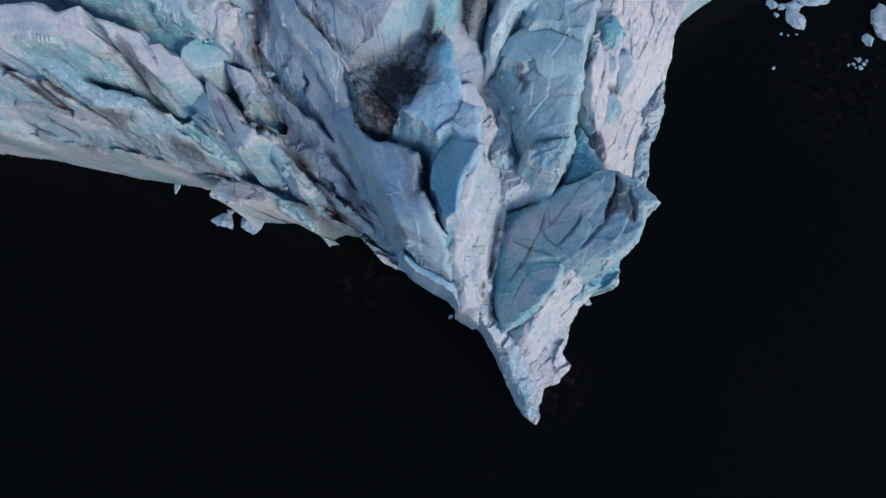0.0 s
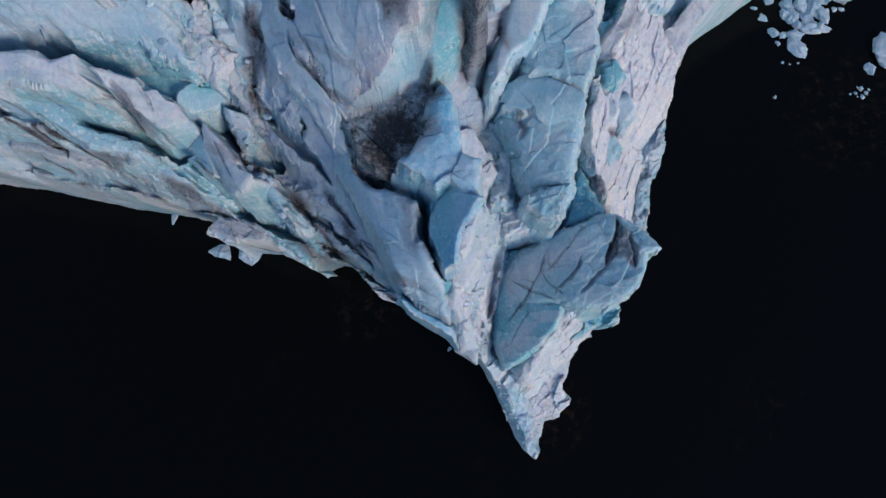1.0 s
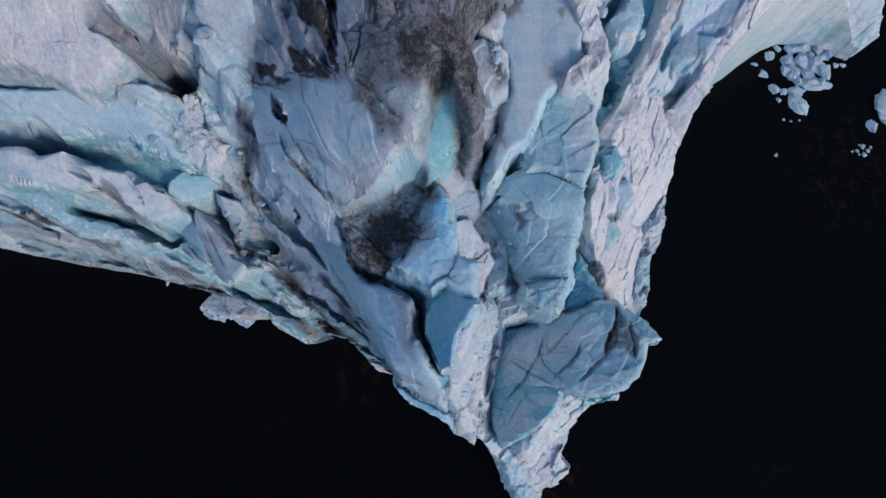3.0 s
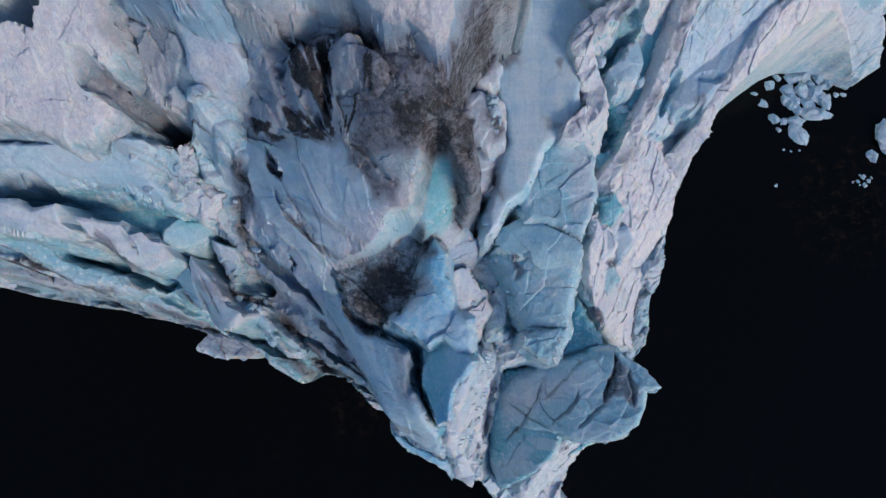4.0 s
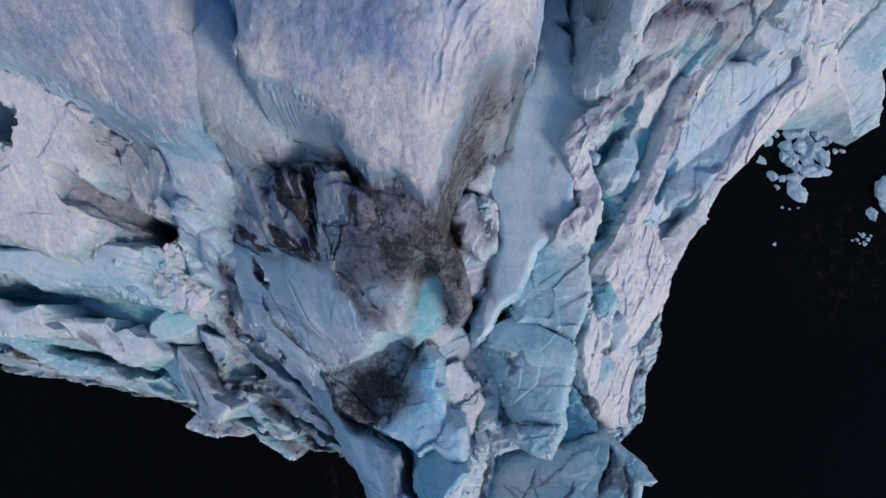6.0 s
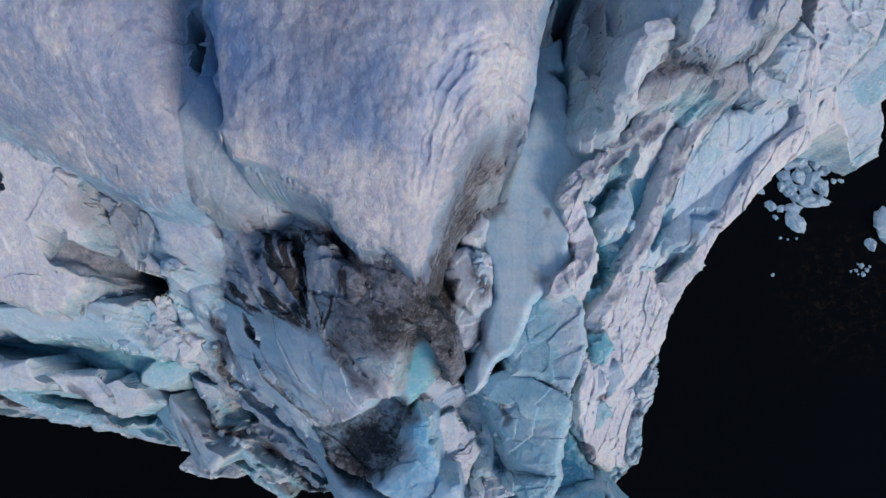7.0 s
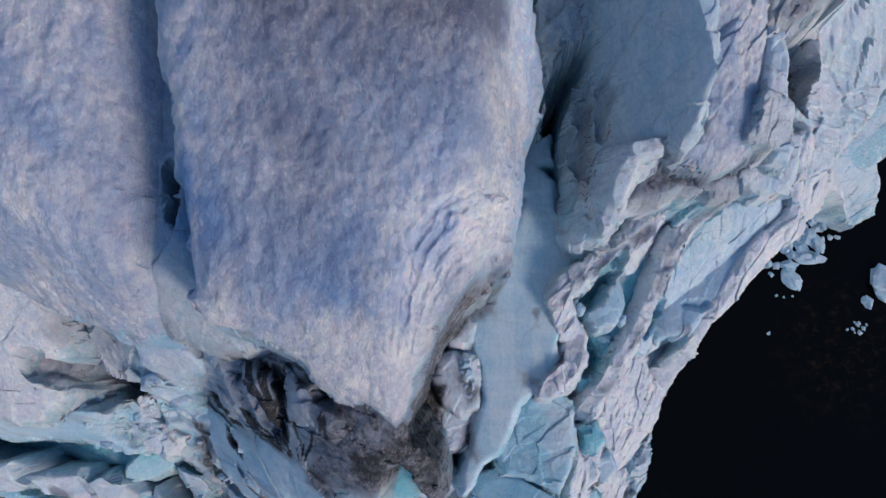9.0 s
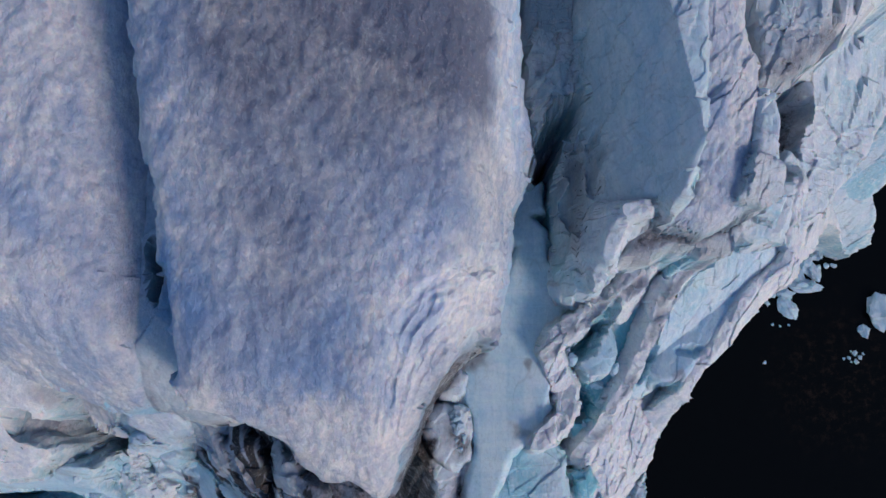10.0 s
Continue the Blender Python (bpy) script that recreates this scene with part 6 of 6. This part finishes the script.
floe("ice_floe", "small pale ice floe afloat on dark water", 34, 39.4, 1.2, 1.07, 0.32, 30, 9, "floes off the berg")
floe("brash_ice", "tiny bit of brash ice afloat", 34.8, 40.3, 0.93, 0.93, 0.28, 0, 10, "floes off the berg")
floe("brash_ice", "tiny bit of brash ice afloat", 32.3, 38.6, 0.8, 0.47, 0.14, 0, 11, "floes off the berg")
floe("brash_ice", "tiny bit of brash ice afloat", 33.1, 37.8, 0.47, 0.6, 0.14, 0, 12, "floes off the berg")
floe("brash_ice", "tiny bit of brash ice afloat", 34.6, 34.7, 0.6, 0.67, 0.18, 0, 13, "floes off the berg")
floe("brash_ice", "tiny bit of brash ice afloat", 41.4, 38.5, 0.8, 0.53, 0.16, 0, 14, "floes off the berg")
floe("brash_ice", "tiny bit of brash ice afloat", 40.8, 38.4, 0.6, 0.67, 0.18, 0, 15, "floes off the berg")
floe("brash_ice", "tiny bit of brash ice afloat", 39.4, 36.6, 0.47, 0.4, 0.12, 0, 16, "floes off the berg")
floe("ice_floe", "small pale ice floe afloat on dark water", 43.9, 32.1, 1.33, 1.47, 0.4, 20, 17, "floes off the berg")
floe("ice_floe", "small pale ice floe afloat on dark water", 44.9, 34.3, 1.47, 2, 0.44, 20, 18, "floes off the berg")
floe("ice_floe", "small pale ice floe afloat on dark water", 39.1, 40.3, 1.6, 1.33, 0.4, 0, 19, "floes off the berg")
floe("ice_floe", "large broken ice floe afloat beside the berg", 45.5, 33.5, 3, 4, 0.9, 20, 20, "floes off the berg")
floe("ice_floe", "small pale ice floe afloat on dark water", -21.7, 12.9, 2.53, 1.6, 0.48, -15, 21, "floes off the berg")
floe("ice_floe", "small pale ice floe afloat on dark water", -19, 13, 2.67, 2.8, 0.8, 10, 22, "floes off the berg")
floe("brash_ice", "tiny bit of brash ice afloat", -21.2, 13.9, 0.93, 0.8, 0.24, 0, 23, "floes off the berg")
floe("ice_floe", "small pale ice floe afloat on dark water", -26.7, 16.5, 0.67, 1.33, 0.2, 0, 24, "floes off the berg")
floe("brash_ice", "tiny bit of brash ice afloat", 14.1, 4.9, 0.93, 0.8, 0.24, 0, 25, "floes off the berg")
floe("brash_ice", "tiny bit of brash ice afloat", 0.7, 3.5, 0.47, 0.47, 0.14, 0, 26, "floes off the berg")
floe("brash_ice", "tiny bit of brash ice afloat", 34, 29, 0.4, 0.4, 0.12, 0, 27, "floes off the berg")
floe("brash_ice", "tiny bit of brash ice afloat", 42.8, 29.9, 0.6, 0.6, 0.18, 0, 28, "floes off the berg")
floe("brash_ice", "tiny bit of brash ice afloat", 43.3, 29.4, 0.47, 0.47, 0.14, 0, 29, "floes off the berg")
floe("brash_ice", "tiny bit of brash ice afloat", 42.2, 29.4, 0.4, 0.4, 0.12, 0, 30, "floes off the berg")
floe("brash_ice", "tiny bit of brash ice afloat", 42.9, 29, 0.6, 0.6, 0.18, 0, 31, "floes off the berg")
floe("brash_ice", "tiny bit of brash ice afloat", 41.7, 29.3, 0.33, 0.33, 0.1, 0, 32, "floes off the berg")
floe("brash_ice", "tiny bit of brash ice afloat", 43.6, 29.8, 0.33, 0.33, 0.1, 0, 33, "floes off the berg")
floe("brash_ice", "tiny bit of brash ice afloat", 42.5, 30, 0.33, 0.33, 0.1, 0, 34, "floes off the berg")
floe("brash_ice", "tiny bit of brash ice afloat", 42.4, 29, 0.27, 0.27, 0.08, 0, 35, "floes off the berg")
floe("brash_ice", "tiny bit of brash ice afloat", 35, 32.7, 0.33, 0.33, 0.1, 0, 36, "floes off the berg")
floe("brash_ice", "tiny bit of brash ice afloat", 35.7, 32.5, 0.27, 0.27, 0.08, 0, 37, "floes off the berg")
floe("brash_ice", "tiny bit of brash ice afloat", 36.6, 32.6, 0.27, 0.27, 0.08, 0, 38, "floes off the berg")
floe("ice_boulder", "loose white ice boulder lodged among the fins", 5, 13.8, 1.12, 0.72, 0.32, 10, 60, "loose boulders on the berg", "ice boulder", z=20.4)
floe("ice_boulder", "loose white ice boulder lodged among the fins", 1.6, 19, 0.81, 2.94, 0.36, 5, 61, "loose boulders on the berg", "ice boulder", z=24.4)
floe("ice_boulder", "loose white ice boulder lodged among the fins", 2.7, 12.2, 0.71, 0.55, 0.25, 0, 62, "loose boulders on the berg", "ice boulder", z=20.9)
floe("ice_boulder", "loose white ice boulder lodged among the fins", 5, 11.7, 0.97, 0.8, 0.36, 0, 63, "loose boulders on the berg", "ice boulder", z=19.9)
floe("ice_boulder", "loose white ice boulder lodged among the fins", 16.3, 32, 0.69, 0.83, 0.31, 0, 64, "loose boulders on the berg", "ice boulder", z=27.2)
floe("ice_boulder", "loose white ice boulder lodged among the fins", 10, 29.6, 0.58, 0.84, 0.26, 0, 65, "loose boulders on the berg", "ice boulder", z=30.5)
floe("ice_boulder", "loose white ice boulder lodged among the fins", 19.5, 33.5, 1.04, 1.18, 0.47, 20, 66, "loose boulders on the berg", "ice boulder", z=27.2)
floe("ice_boulder", "loose white ice boulder lodged among the fins", 18.6, 33, 0.77, 1.4, 0.35, 10, 67, "loose boulders on the berg", "ice boulder", z=26.9)
floe("ice_boulder", "loose white ice boulder lodged among the fins", -0.7, 19.9, 0.78, 1.3, 0.35, 0, 68, "loose boulders on the berg", "ice boulder", z=29.9)
floe("ice_boulder", "loose white ice boulder lodged among the fins", 3.5, 22.5, 0.86, 0.53, 0.24, 0, 69, "loose boulders on the berg", "ice boulder", z=29.4)
floe("ice_boulder", "loose white ice boulder lodged among the fins", 11.8, 30.2, 1.33, 1.67, 0.6, 15, 70, "loose boulders on the berg", "ice boulder", z=28.9)
floe("ice_boulder", "loose white ice boulder lodged among the fins", -12.1, 19.3, 0.75, 0.53, 0.24, 0, 71, "loose boulders on the berg", "ice boulder", z=23.4)
floe("ice_boulder", "loose white ice boulder lodged among the fins", -10.7, 19.6, 0.53, 0.45, 0.2, 0, 72, "loose boulders on the berg", "ice boulder", z=23.4)

# ---------------------------------------------------------------- rubble in the gullies


def ground(x, y):
    return float(H[min(np.searchsorted(YS, y), len(YS) - 1), min(np.searchsorted(XS, x), len(XS) - 1)])


r = random.Random(11)
for start, end, spread, count, most in (((4.2, 9.5), (3.2, 22.5), 0.8, 30, 26), ((-13.5, 17.5), (-9.0, 13.0), 1.0, 14, 24), ((-16.5, 25.0), (-14.5, 22.5), 1.0, 14, 33), ((3.2, 24.0), (3.6, 26.5), 0.6, 8, 33), ((10.8, 24.0), (12.6, 29.5), 0.5, 10, 32)):
    for _ in range(count):
        k = r.random()
        x, y = start[0] + (end[0] - start[0]) * k + r.gauss(0, spread), start[1] + (end[1] - start[1]) * k + r.gauss(0, spread)
        size = r.uniform(0.3, 0.75) * r.choice((0.7, 1.0, 1.0, 1.5))
        if ground(x, y) > most:
            continue
        floe("ice_boulder", "loose white ice boulder lodged among the fins", x, y, size * r.uniform(0.8, 1.4), size, size * 0.42, r.uniform(0, 180), r.randrange(900), "loose boulders on the berg", "ice boulder", z=ground(x, y) + 0.05 * size)
